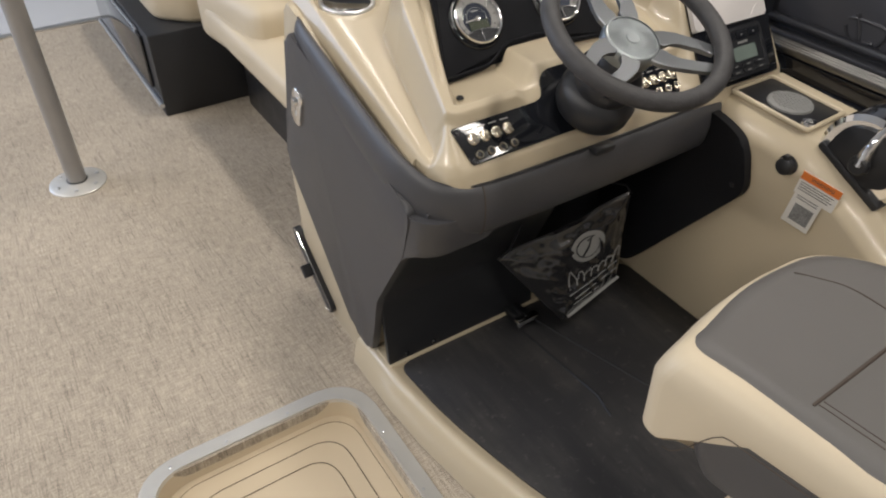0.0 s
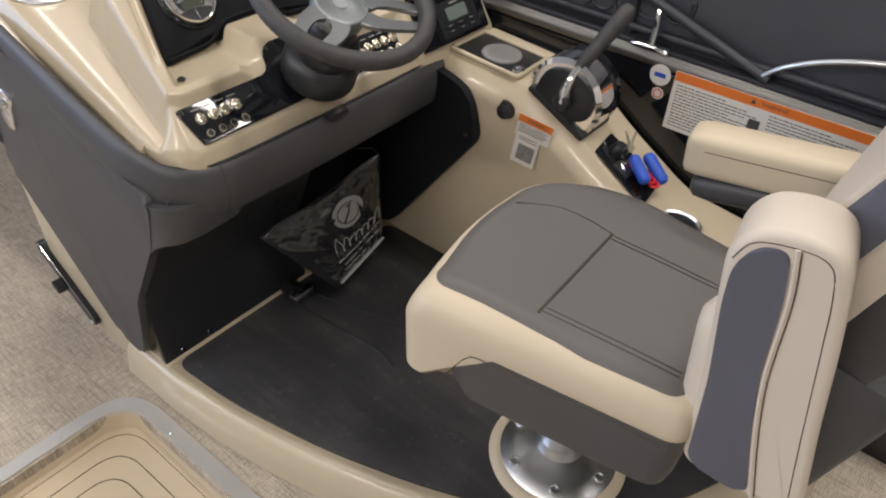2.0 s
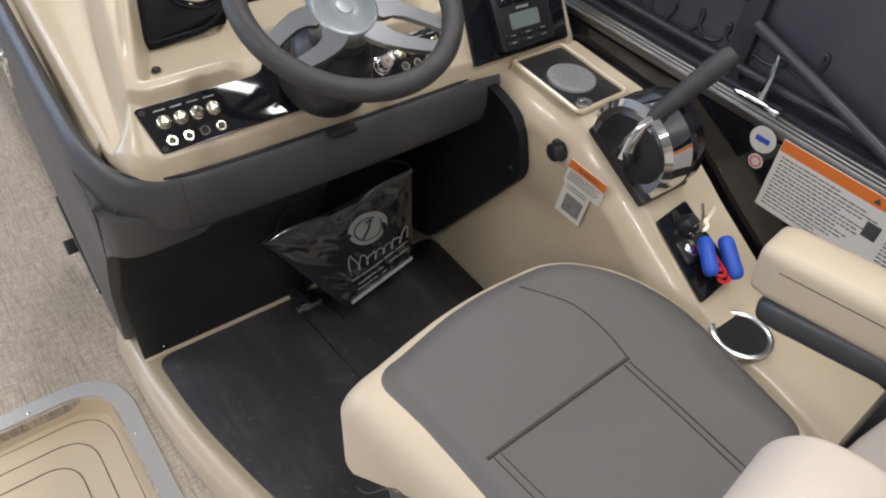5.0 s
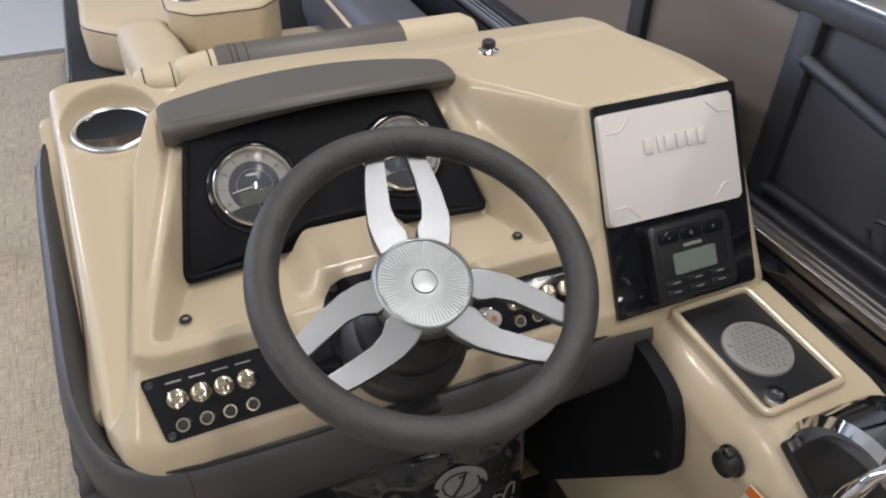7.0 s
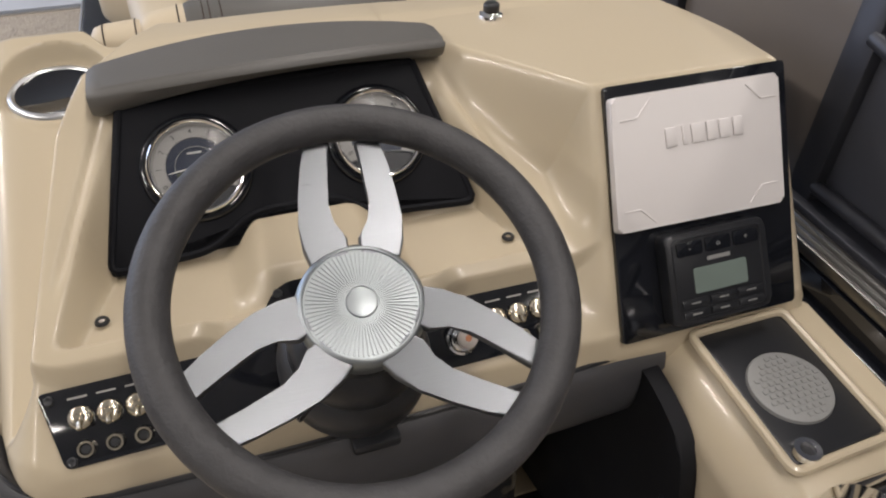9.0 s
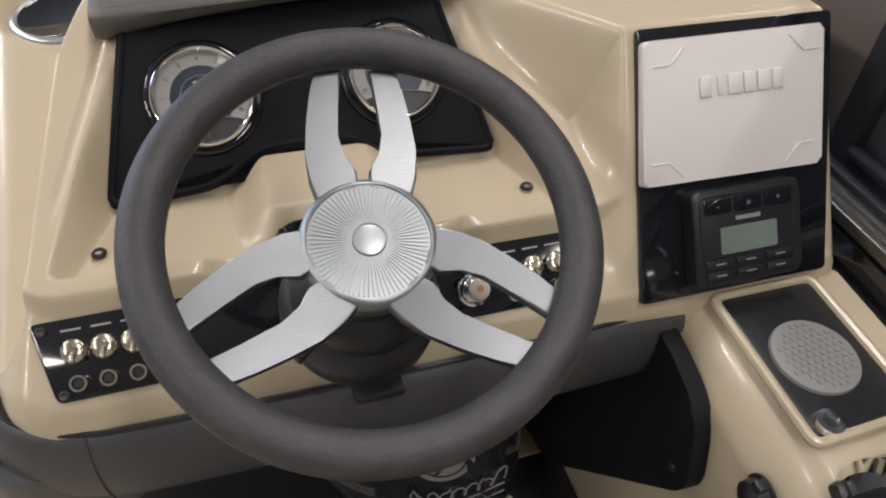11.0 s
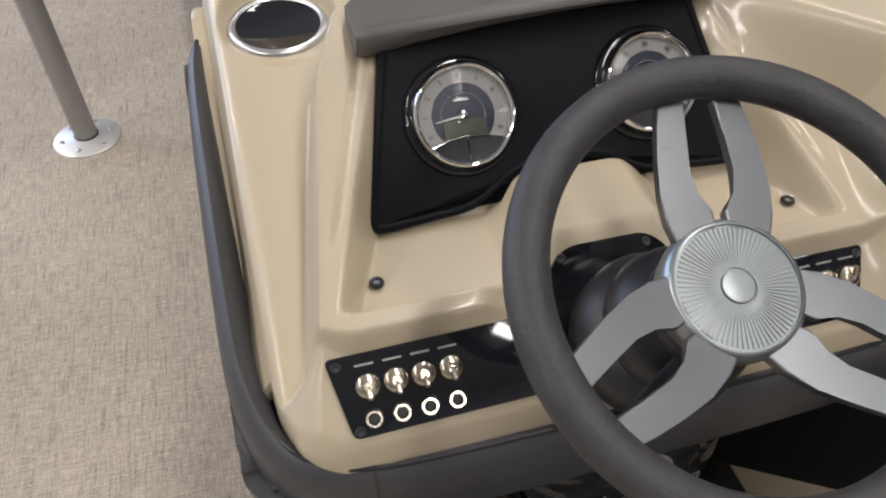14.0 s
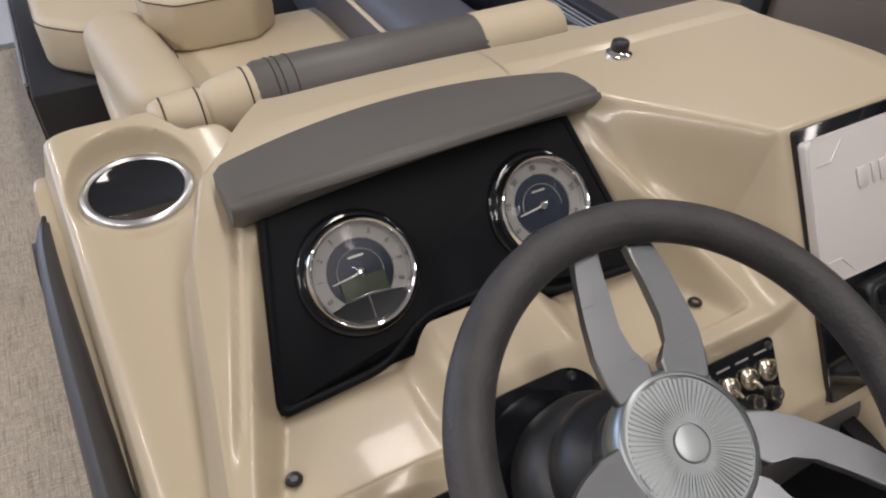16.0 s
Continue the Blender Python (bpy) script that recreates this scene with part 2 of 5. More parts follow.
GLASS = bpy.data.materials.new("clear_lens")
GLASS.use_nodes = True
gt = GLASS.node_tree
clear, gloss, both = gt.nodes.new("ShaderNodeBsdfTransparent"), gt.nodes.new("ShaderNodeBsdfGlossy"), gt.nodes.new("ShaderNodeMixShader")
clear.inputs["Color"].default_value = (0.93, 0.94, 0.95, 1)
gloss.inputs["Roughness"].default_value = 0.03
both.inputs["Fac"].default_value = 0.010
gt.links.new(clear.outputs[0], both.inputs[1]), gt.links.new(gloss.outputs[0], both.inputs[2])
gt.links.new(both.outputs[0], gt.nodes["Material Output"].inputs["Surface"])


# ---------------------------------------------------------------- mesh helpers
def thing(name, label, category, at=(0, 0, 0), rz=0, group="", kind=""):
    ob = new(name)
    ob.matrix_world = pose(*at, 0, 0, rz)
    return tagged(ob, label, category, group, kind)


def part(name, bm, material, parent=None, label="", smooth=True, m=None):
    """Links a bmesh as one mesh object, under a thing or a part; m: where it sits in its parent."""
    me = bpy.data.meshes.new(name)
    bmesh.ops.recalc_face_normals(bm, faces=bm.faces)
    bm.to_mesh(me)
    bm.free()
    me.materials.append(material)
    if smooth:
        me.polygons.foreach_set("use_smooth", [True] * len(me.polygons))
        me.set_sharp_from_angle(angle=radians(42))
    ob = new(name, me)
    if parent:
        ob.parent = parent
    if m is not None:
        ob.matrix_basis = m
    if label:
        ob["label"] = label
    return ob


def box(x0, x1, y0, y1, z0, z1, bevel=0.0, seg=2):
    bm = bmesh.new()
    bmesh.ops.create_cube(bm, size=1)
    bmesh.ops.transform(bm, verts=bm.verts, matrix=Matrix.Translation(((x0 + x1) / 2, (y0 + y1) / 2, (z0 + z1) / 2)) @ Matrix.Diagonal((x1 - x0, y1 - y0, z1 - z0, 1)))
    if bevel:
        bmesh.ops.bevel(bm, geom=bm.edges[:], offset=bevel, segments=seg, profile=0.5, affect="EDGES")
    return bm


def pillow(sx, sy, sz, r, n=10, bulge=0.0, taper=0.0):
    """A rounded cushion centred on the origin; bulge swells the top, taper narrows the back."""
    bm = bmesh.new()
    bmesh.ops.create_cube(bm, size=2)
    bmesh.ops.subdivide_edges(bm, edges=bm.edges[:], cuts=n, use_grid_fill=True)
    hx, hy, hz = sx / 2, sy / 2, sz / 2
    for v in bm.verts:
        p = Vector((v.co.x * hx, v.co.y * hy, v.co.z * hz))
        c = Vector((max(-hx + r, min(hx - r, p.x)), max(-hy + r, min(hy - r, p.y)), max(-hz + r, min(hz - r, p.z))))
        d = p - c
        if d.length > 1e-6:
            p = c + d.normalized() * r
        u, w = p.x / hx, p.y / hy
        p.z += bulge * (1 - u * u) * (1 - w * w) * (1 if p.z > 0 else -0.3)
        p.x *= 1 - taper * (0.5 - 0.5 * w)
        v.co = p
    return bm


def sweep(path, radius, n=10, closed=False, flat=1.0, caps=True):
    """A round (or flattened) bar along a path; radius may be a list."""
    bm = bmesh.new()
    pts = [Vector(p) for p in path]
    k = len(pts)
    rings, up = [], Vector((0, 0, 1))
    for i, p in enumerate(pts):
        a = pts[(i + 1) % k] if closed or i < k - 1 else p
        b = pts[i - 1] if closed or i > 0 else p
        t = (a - b).normalized()
        if abs(t.dot(up)) > 0.95:
            up = Vector((0, 1, 0)) if abs(t.y) < 0.9 else Vector((1, 0, 0))
        s = t.cross(up).normalized()
        w = s.cross(t).normalized()
        r = radius[i] if isinstance(radius, (list, tuple)) else radius
        rings.append([bm.verts.new(p + s * r * math.cos(q) + w * r * flat * math.sin(q)) for q in (2 * math.pi * j / n for j in range(n))])
    for i in range(k if closed else k - 1):
        a, b = rings[i], rings[(i + 1) % k]
        for j in range(n):
            bm.faces.new((a[j], a[(j + 1) % n], b[(j + 1) % n], b[j]))
    if caps and not closed:
        bm.faces.new(rings[0][::-1]), bm.faces.new(rings[-1])
    return bm


def lathe(profile, n=32):
    """Turns (radius, height) pairs about z."""
    bm = bmesh.new()
    rings = []
    for r, z in profile:
        if r < 1e-6:
            rings.append([bm.verts.new((0, 0, z))])
        else:
            rings.append([bm.verts.new((r * math.cos(2 * math.pi * j / n), r * math.sin(2 * math.pi * j / n), z)) for j in range(n)])
    for a, b in zip(rings, rings[1:]):
        for j in range(n):
            c = (j + 1) % n
            if len(a) == 1 and len(b) > 1:
                bm.faces.new((a[0], b[j], b[c]))
            elif len(b) == 1 and len(a) > 1:
                bm.faces.new((a[j], a[c], b[0]))
            elif len(a) > 1:
                bm.faces.new((a[j], a[c], b[c], b[j]))
    return bm


def prism(outline, z0, z1, bevel=0.0, seg=2):
    """A flat outline (x, y) given thickness along z."""
    bm = bmesh.new()
    lo = [bm.verts.new((x, y, z0)) for x, y in outline]
    hi = [bm.verts.new((x, y, z1)) for x, y in outline]
    k = len(lo)
    top = bm.faces.new(hi)
    bm.faces.new(lo[::-1])
    for i in range(k):
        bm.faces.new((lo[i], lo[(i + 1) % k], hi[(i + 1) % k], hi[i]))
    if bevel:
        bmesh.ops.bevel(bm, geom=list(top.edges), offset=bevel, segments=seg, profile=0.5, affect="EDGES")
    return bm


def rounded(points, r, n=6):
    """Rounds the corners of an outline; r may be a list."""
    out, k = [], len(points)
    for i in range(k):
        p, a, b = Vector(points[i]), Vector(points[i - 1]), Vector(points[(i + 1) % k])
        rr = r[i] if isinstance(r, (list, tuple)) else r
        u, w = (a - p), (b - p)
        d = min(rr, u.length * 0.49, w.length * 0.49)
        s, e = p + u.normalized() * d, p + w.normalized() * d
        for j in range(n + 1):
            t = j / n
            out.append(tuple((1 - t) ** 2 * s + 2 * t * (1 - t) * p + t * t * e))
    return out


def rect(w, h, r=0.0, n=6):
    pts = [(-w / 2, -h / 2), (w / 2, -h / 2), (w / 2, h / 2), (-w / 2, h / 2)]
    return rounded(pts, r, n) if r else pts


def words(name, text, size, material, parent, m, thick=0.0004, label=""):
    cu = bpy.data.curves.new(name, "FONT")
    cu.body, cu.size, cu.extrude, cu.align_x, cu.align_y = text, size, thick, "CENTER", "CENTER"
    tmp = bpy.data.objects.new(name, cu)
    scene.collection.objects.link(tmp)
    bpy.context.view_layer.update()
    me = bpy.data.meshes.new_from_object(tmp.evaluated_get(bpy.context.evaluated_depsgraph_get()))
    bpy.data.objects.remove(tmp)
    bpy.data.curves.remove(cu)
    me.materials.clear()
    me.materials.append(material)
    ob = new(name, me)
    ob.parent, ob.matrix_basis = parent, m
    if label:
        ob["label"] = label
    return ob


def merge(*bms):
    out = bmesh.new()
    for b in bms:
        me = bpy.data.meshes.new("tmp")
        b.to_mesh(me)
        b.free()
        out.from_mesh(me)
        bpy.data.meshes.remove(me)
    return out


def moved(bm, m):
    bmesh.ops.transform(bm, verts=bm.verts, matrix=m)
    return bm


def smooth_step(a, b, x):
    t = np.clip((x - a) / (b - a), 0, 1)
    return t * t * (3 - 2 * t)


def soft_min(a, b, k):
    h = np.clip(0.5 + 0.5 * (b - a) / k, 0, 1)
    return b * (1 - h) + a * h - k * h * (1 - h)


def plane_pose(origin, right, up):
    """Pose whose x runs along right, y along up (in the surface), z out of it."""
    x = Vector(right).normalized()
    y = Vector(up)
    y = (y - x * y.dot(x)).normalized()
    z = x.cross(y)
    m = Matrix((x, y, z)).transposed().to_4x4()
    m.translation = Vector(origin)
    return m


# ---------------------------------------------------------------- setting
def slab(name, x0, x1, y0, y1, z0, z1, material, label="", category=""):
    return tagged(part(name, box(x0, x1, y0, y1, z0, z1), material, smooth=False), label, category, kind="structure")


# step well in the deck: the deck is four slabs round it
WX0, WX1, WY0, WY1 = -0.165, 0.384, 0.55, 1.685
ob = part("floor", merge(box(-2.2, WX0 + 0.034, -3, 4.43, -0.03, 0), box(WX1 - 0.034, 1.5, -3, 4.43, -0.03, 0), box(WX0 + 0.034, WX1 - 0.034, -3, WY0 + 0.034, -0.03, 0), box(WX0 + 0.034, WX1 - 0.034, WY1 - 0.034, 4.43, -0.03, 0)), CARPET, smooth=False)
tagged(ob, "beige and grey woven vinyl deck flooring", "floor", kind="structure")
slab("trim_hull", -2.2, 1.5, -3, 4.45, -0.7, -0.13, BLACK, "dark hull under the deck", "hull")
slab("trim", -2.2, 1.5, 4.43, 4.47, -0.03, 0.008, SATIN, "aluminium strip along the deck edge", "trim")
slab("ground", -9, 9, -9, 12, -0.75, -0.7, CONCRETE, "pale polished showroom floor", "floor")
slab("ceiling", -7, 7, -7, 10, 4.2, 4.3, WALLPALE, "pale showroom ceiling", "ceiling")
slab("wall_west", -7.1, -7, -7, 10, -0.7, 4.2, WALLPALE, "pale showroom wall", "wall")
slab("wall_east", 7, 7.1, -7, 10, -0.7, 4.2, WALLDARK, "dark showroom wall", "wall")
slab("wall_south", -7, 7, -7.1, -7, -0.7, 4.2, WALLPALE, "pale showroom wall", "wall")
slab("wall_north", -7, 7, 10, 10.1, -0.7, 4.2, WALLPALE, "pale showroom wall", "wall")


# ---------------------------------------------------------------- helm console
XL, XR = 0.468, 1.366


def dash_height(x, y):
    flank = 0.695 + 0.367 * (y - 1.41)
    # shallow seat for the cup ring
    d = np.sqrt((x - 0.543) ** 2 + (y - 1.893) ** 2)
    dish = 0.858 + 0.10 * (y - 1.893)
    wd = 1 - smooth_step(0.060, 0.070, d)
    flank = flank * (1 - wd) + dish * wd
    face = 0.722 + 0.904 * (y - 1.417)
    ridge = 0.804 + 0.50 * (y - 1.494)
    crown = 0.944 + 0.006 * np.clip(1 - ((x - 0.8) / 0.22) ** 2, 0, 1)
    # lip that stands proud above the switch strip, away from the steering plate
    mid = smooth_step(0.655, 0.70, x) * (1 - smooth_step(0.905, 0.945, x))
    left = 0.506 + 0.20 * (y - 1.478) + 0.6 * np.clip(y - 1.77, 0, 1)
    turn = np.clip((left + 0.05 - x) / 0.05, 0, 1)
    under = 1.4705 + 0.035 * (1 - np.sqrt(np.clip(1 - turn * turn, 0, 1)))
    lip = smooth_step(under, under + 0.007, y) * 0.022 * (1 - 0.9 * mid)
    outer = soft_min(soft_min(face + lip, ridge, 0.006), crown, 0.03)
    side = np.minimum(x, 1.594 - x)
    xin = 0.541 + 0.36 * (y - 1.489)
    bump = smooth_step(0.700, 0.748, x) * (1 - smooth_step(0.850, 0.90, x))
    tray = 0.787 + 0.01 * (y - 1.5) + bump * 0.032 * smooth_step(1.485, 1.53, y)
    gauge = 0.784 + 1.16 * (y - 1.594)
    inner = np.minimum(np.maximum(tray, gauge), outer)
    mask = smooth_step(xin - 0.004, xin + 0.016, side) * smooth_step(1.489, 1.501, y)
    # fine groove along the arch
    groove = 0.004 * np.exp(-((side - (xin - 0.014)) / 0.004) ** 2) * smooth_step(1.53, 1.57, y) * (1 - smooth_step(1.70, 1.74, y))
    pod = (outer - groove) * (1 - mask) + inner * mask
    w = smooth_step(left - 0.010 - 0.028 * (1 - smooth_step(1.455, 1.492, y)), left + 0.016 + 0.25 * np.clip(y - 1.70, 0, 0.1), x) * smooth_step(1.403, 1.412, y)
    h = flank * (1 - w) + np.maximum(pod, flank) * w
    h = h - 0.13 * np.clip(y - 1.815, 0, 1) * smooth_step(0.62, 0.72, x)
    crease = np.where(y < 1.568, 1.103 + 0.083 * (y - 1.40), 1.117 - 0.72 * (y - 1.568))
    top = 0.946 - 0.02 * (y - 1.568) - 0.10 * np.clip(y - 1.80, 0, 1)
    boxz = soft_min(0.702 + 1.46 * (y - 1.403), top + 0 * x, 0.006)
    wb = smooth_step(crease - 0.05, crease, x)
    wb = wb * (0.55 + 0.45 * wb)
    return h * (1 - wb) + np.maximum(boxz, h) * wb


def front_y(x):
    c = np.clip((0.565 - x) / 0.097, 0, 1)
    return 1.402 + 0.085 * (1 - np.sqrt(np.clip(1 - c * c, 0, 1)))


def back_y(x):
    return 1.985 - 0.035 * smooth_step(0.515, 0.555, x) - 0.07 * smooth_step(0.585, 0.685, x) - 0.08 * smooth_step(1.300, 1.330, x) - 0.22 * np.clip((x - 1.305) / 0.061, 0, 1) ** 2


def console_shell():
    nx, ny = 420, 290
    # closer columns at the port edge, where they lean apart
    us = np.concatenate([np.linspace(0, 0.045, 60, endpoint=False), np.linspace(0.045, 1, nx - 60)])
    vs = np.linspace(0, 1, ny)
    bm = bmesh.new()
    grid = []
    for i in range(nx):
        x = XL + (XR - XL) * us[i]
        y0, y1 = float(front_y(x)), float(back_y(x))
        ys = y0 + (y1 - y0) * vs
        # columns lean with the arch so that its edges run along them
        lean = 0.20 * (np.minimum(ys, 1.78) - 1.478)
        xs = x + lean * float(smooth_step(0.468, 0.50, x) * (1 - smooth_step(0.57, 0.70, x))) - 0.30 * np.clip(ys - 1.489, 0, 0.25) * float(smooth_step(0.93, 1.03, x) * (1 - smooth_step(1.06, 1.14, x)))
        zs = dash_height(xs, ys)
        # round the outer lip
        e = min(x - XL, XR - x)
        lip = 0.012 * (1 - min(e / 0.014, 1)) ** 2
        lipy = 0.012 * (1 - np.clip((ys - y0) / 0.014, 0, 1)) ** 2 + 0.012 * (1 - np.clip((y1 - ys) / 0.014, 0, 1)) ** 2
        zs = zs - lip - lipy
        grid.append([bm.verts.new((xx, yy, zz)) for xx, yy, zz in zip(xs, ys, zs)])
    for i in range(nx - 1):
        for j in range(ny - 1):
            bm.faces.new((grid[i][j], grid[i + 1][j], grid[i + 1][j + 1], grid[i][j + 1]))
    # skirt all round: the port side flares to the bumper line, the rest drops
    ring = [g[0] for g in grid] + grid[-1][1:] + [g[-1] for g in grid[-2::-1]] + grid[0][-2:0:-1]
    low = []
    for v in ring:
        x, y, z = v.co
        port = max(0.0, 1 - (x - XL) / 0.06)
        low.append(bm.verts.new((x - 0.020 * port * (y > 1.5), y, z - 0.03 - 0.045 * port * float(smooth_step(1.5, 1.65, y)))))
    k = len(ring)
    for i in range(k):
        bm.faces.new((ring[i], ring[(i + 1) % k], low[(i + 1) % k], low[i]))
    return bm


console = thing("helm_console", "glossy beige fibreglass helm console with charcoal padded bumper", "console", (0.8, 1.6, 0))


def cpart(name, bm, material, label="", parent=None, smooth=True):
    """A part of the console, given in world coordinates."""
    p = parent or console
    return part(name, bm, material, p, label, smooth, Matrix.Translation((-0.8, -1.6, 0)) if p is console else None)


cpart("dash_shell", console_shell(), GEL)
# port side wall in beige, with the charcoal locker door proud of it
SIDE = [(1.52, 0.60), (1.50, 0.66), (1.92, 0.835), (1.985, 0.86), (2.02, 0.72), (2.09, 0.45), (2.06, 0.18), (1.99, 0.0), (1.66, 0.0), (1.665, 0.12), (1.66, 0.29), (1.58, 0.42)]


def side_wall(outline, x0, x1, bevel):
    bm = prism(outline, 0, 1, 0)
    for v in bm.verts:
        y, z, t = v.co.x, v.co.y, v.co.z
        v.co = (x0 + (x1 - x0) * t, y, z)
    if bevel:
        bmesh.ops.bevel(bm, geom=[e for e in bm.edges if abs(e.verts[0].co.x - e.verts[1].co.x) < 1e-5 and e.verts[0].co.x < (x0 + x1) / 2], offset=bevel, segments=3, profile=0.5, affect="EDGES")
    return bm


cpart("side_wall", side_wall(rounded(SIDE, 0.03, 4), 0.443, 0.475, 0.008), GEL)
DOOR = [(1.455, 0.62), (1.465, 0.65), (1.90, 0.80), (1.955, 0.80), (1.985, 0.66), (2.045, 0.45), (1.74, 0.115), (1.65, 0.105), (1.625, 0.20), (1.603, 0.31), (1.478, 0.525)]
door = cpart("locker_door", side_wall(rounded(DOOR, 0.02, 4), 0.4225, 0.443, 0.012), VGREY, "charcoal padded locker door")


def corner_panel():
    """Charcoal skin that wraps from the locker door round the corner under the bumper."""
    path = [(0.4235, 1.535), (0.4235, 1.50), (0.4240, 1.47), (0.428, 1.445), (0.438, 1.425), (0.455, 1.411), (0.480, 1.404), (0.515, 1.401), (0.560, 1.400), (0.575, 1.400)]
    foot = [0.425, 0.488, 0.522, 0.540, 0.548, 0.553, 0.557, 0.560, 0.563, 0.575]
    bm = bmesh.new()
    rows = []
    for (x, y), z in zip(path, foot):
        rows.append([bm.verts.new((x + dx, y + dx * 0.8, zz)) for dx, zz in ((0, 0.63), (0, z + 0.006), (0.004, z), (0.016, z), (0.016, 0.63))])
    for p, q in zip(rows, rows[1:]):
        for j in range(5):
            bm.faces.new((p[j], q[j], q[(j + 1) % 5], p[(j + 1) % 5]))
    bm.faces.new(rows[0]), bm.faces.new(rows[-1][::-1])
    return bm


cpart("corner_panel", corner_panel(), VGREY, "charcoal padded corner panel")
# bumper round the dash
BPATH = [(1.17, 1.412, 0.632), (1.0, 1.405, 0.632), (0.8, 1.402, 0.632), (0.6, 1.404, 0.632), (0.535, 1.41, 0.633), (0.49, 1.425, 0.637), (0.462, 1.455, 0.645), (0.446, 1.50, 0.66), (0.439, 1.56, 0.682), (0.437, 1.7, 0.73), (0.437, 1.82, 0.772), (0.44, 1.89, 0.795), (0.446, 1.925, 0.806)]


def resample(path, n):
    """Even, smooth points along a path."""
    pts = [Vector(p) for p in path]
    out = []
    for i in range(len(pts) - 1):
        p0, p1, p2, p3 = pts[max(i - 1, 0)], pts[i], pts[i + 1], pts[min(i + 2, len(pts) - 1)]
        for j in range(n):
            t = j / n
            out.append(0.5 * ((2 * p1) + (p2 - p0) * t + (2 * p0 - 5 * p1 + 4 * p2 - p3) * t * t + (3 * p1 - p0 - 3 * p2 + p3) * t ** 3))
    return out + [pts[-1]]


bp = resample(BPATH, 5)
cpart("bumper", sweep(bp, [0.019 if i < 38 else 0.019 - 0.008 * (i - 38) / 22 for i in range(len(bp))], 16, flat=2.95), VGREY, "charcoal padded bumper roll")
cpart("bumper_seam", sweep([(0.545, 1.389 + 0.019 * (1 - math.cos(a)), 0.632 + 0.0562 * math.sin(a)) for a in np.linspace(-1.4, 1.4, 15)], 0.0014, 5), STITCH)
cpart("bumper_trim", sweep([(p[0], p[1] - (0.004 if i < 22 else 0), p[2] + 0.055 - (0.0 if i < 38 else 0.026 * (i - 38) / 22)) for i, p in enumerate(bp)], 0.003, 6), BLACK)


def drawn(profile, x0, x1, thick):
    """A sheet with a (y, z) profile drawn out along x."""
    bm = bmesh.new()
    rows = []
    for x in (x0, x1):
        rows.append([bm.verts.new((x, y, z)) for y, z in profile])
        rows.append([bm.verts.new((x, y + thick, z + 0.3 * thick)) for y, z in profile])
    a, a2, b, b2 = rows
    for i in range(len(profile) - 1):
        bm.faces.new((a[i], a[i + 1], b[i + 1], b[i])), bm.faces.new((a2[i], b2[i], b2[i + 1], a2[i + 1]))
        bm.faces.new((a[i], a2[i], a2[i + 1], a[i + 1])), bm.faces.new((b[i], b[i + 1], b2[i + 1], b2[i]))
    bm.faces.new((a[0], b[0], b2[0], a2[0])), bm.faces.new((a[-1], a2[-1], b2[-1], b[-1]))
    return bm


cpart("knee_panel", drawn([(1.432, 0.64), (1.436, 0.585), (1.446, 0.555), (1.50, 0.535)], 0.45, 1.14, 0.01), VGREY, "charcoal knee panel under the bumper")
kick = cpart("kick_panel", drawn([(1.47, 0.55), (1.545, 0.44), (1.605, 0.30), (1.61, 0.26), (1.59, 0.105)], 0.440, 0.865, 0.012), BLACK, "black moulded kick panel")
cpart("footwell_back", drawn([(1.49, 0.56), (1.66, 0.44), (1.69, 0.10)], 0.865, 1.17, 0.012), LINER)
cpart("footwell_cheek", side_wall([(1.50, 0.55), (1.605, 0.30), (1.61, 0.26), (1.60, 0.1), (1.70, 0.1), (1.70, 0.55)], 0.862, 0.872, 0), BLACK)
cpart("footwell_liner", side_wall(rounded([(1.268, 0.53), (1.30, 0.64), (1.38, 0.665), (1.66, 0.665), (1.66, 0.12), (1.53, 0.16)], [0.03, 0.05, 0.03, 0.01, 0.01, 0.03]), 1.138, 1.16, 0.004), LINER, "black footwell liner")
for sy, sz in ((1.30, 0.535), (1.40, 0.61)):
    part("liner_screw", lathe([(0, 0.004), (0.004, 0.0035), (0.006, 0)], 12), BLACK, console, m=Matrix.Translation((-0.8, -1.6, 0)) @ plane_pose((1.138, sy, sz), (0, -1, 0), (0, 0, 1)))
for sx, sy, sz in ((0.485, 1.584, 0.125), (0.56, 1.584, 0.125)):
    part("kick_screw", lathe([(0, 0.005), (0.004, 0.004), (0.006, 0)], 12), GLOSS, console, m=Matrix.Translation((-0.8, -1.6, 0)) @ plane_pose((sx, sy, sz), (1, 0, 0), (0, 0.1, 1)))
# forward wall that closes the console
cpart("forward_wall", box(0.47, 1.36, 1.80, 1.84, 0.0, 0.79, 0.006), GEL)
# oval push latch on the locker door
latch = part("push_latch", prism(rounded([(-0.050, -0.022), (0.050, -0.022), (0.050, 0.022), (-0.050, 0.022)], 0.04), -0.003, 0.006, 0.003), CHROME, console, "chrome oval latch", m=Matrix.Translation((-0.8, -1.6, 0)) @ plane_pose((0.4225, 1.925, 0.64), (0, -0.35, 0.94), (0, 0.94, 0.35)))
part("push_button", lathe([(0, 0.012), (0.008, 0.0115), (0.01, 0.009), (0.01, 0)], 20), CHROME, latch, m=Matrix.Translation((0.018, 0, 0.003)))
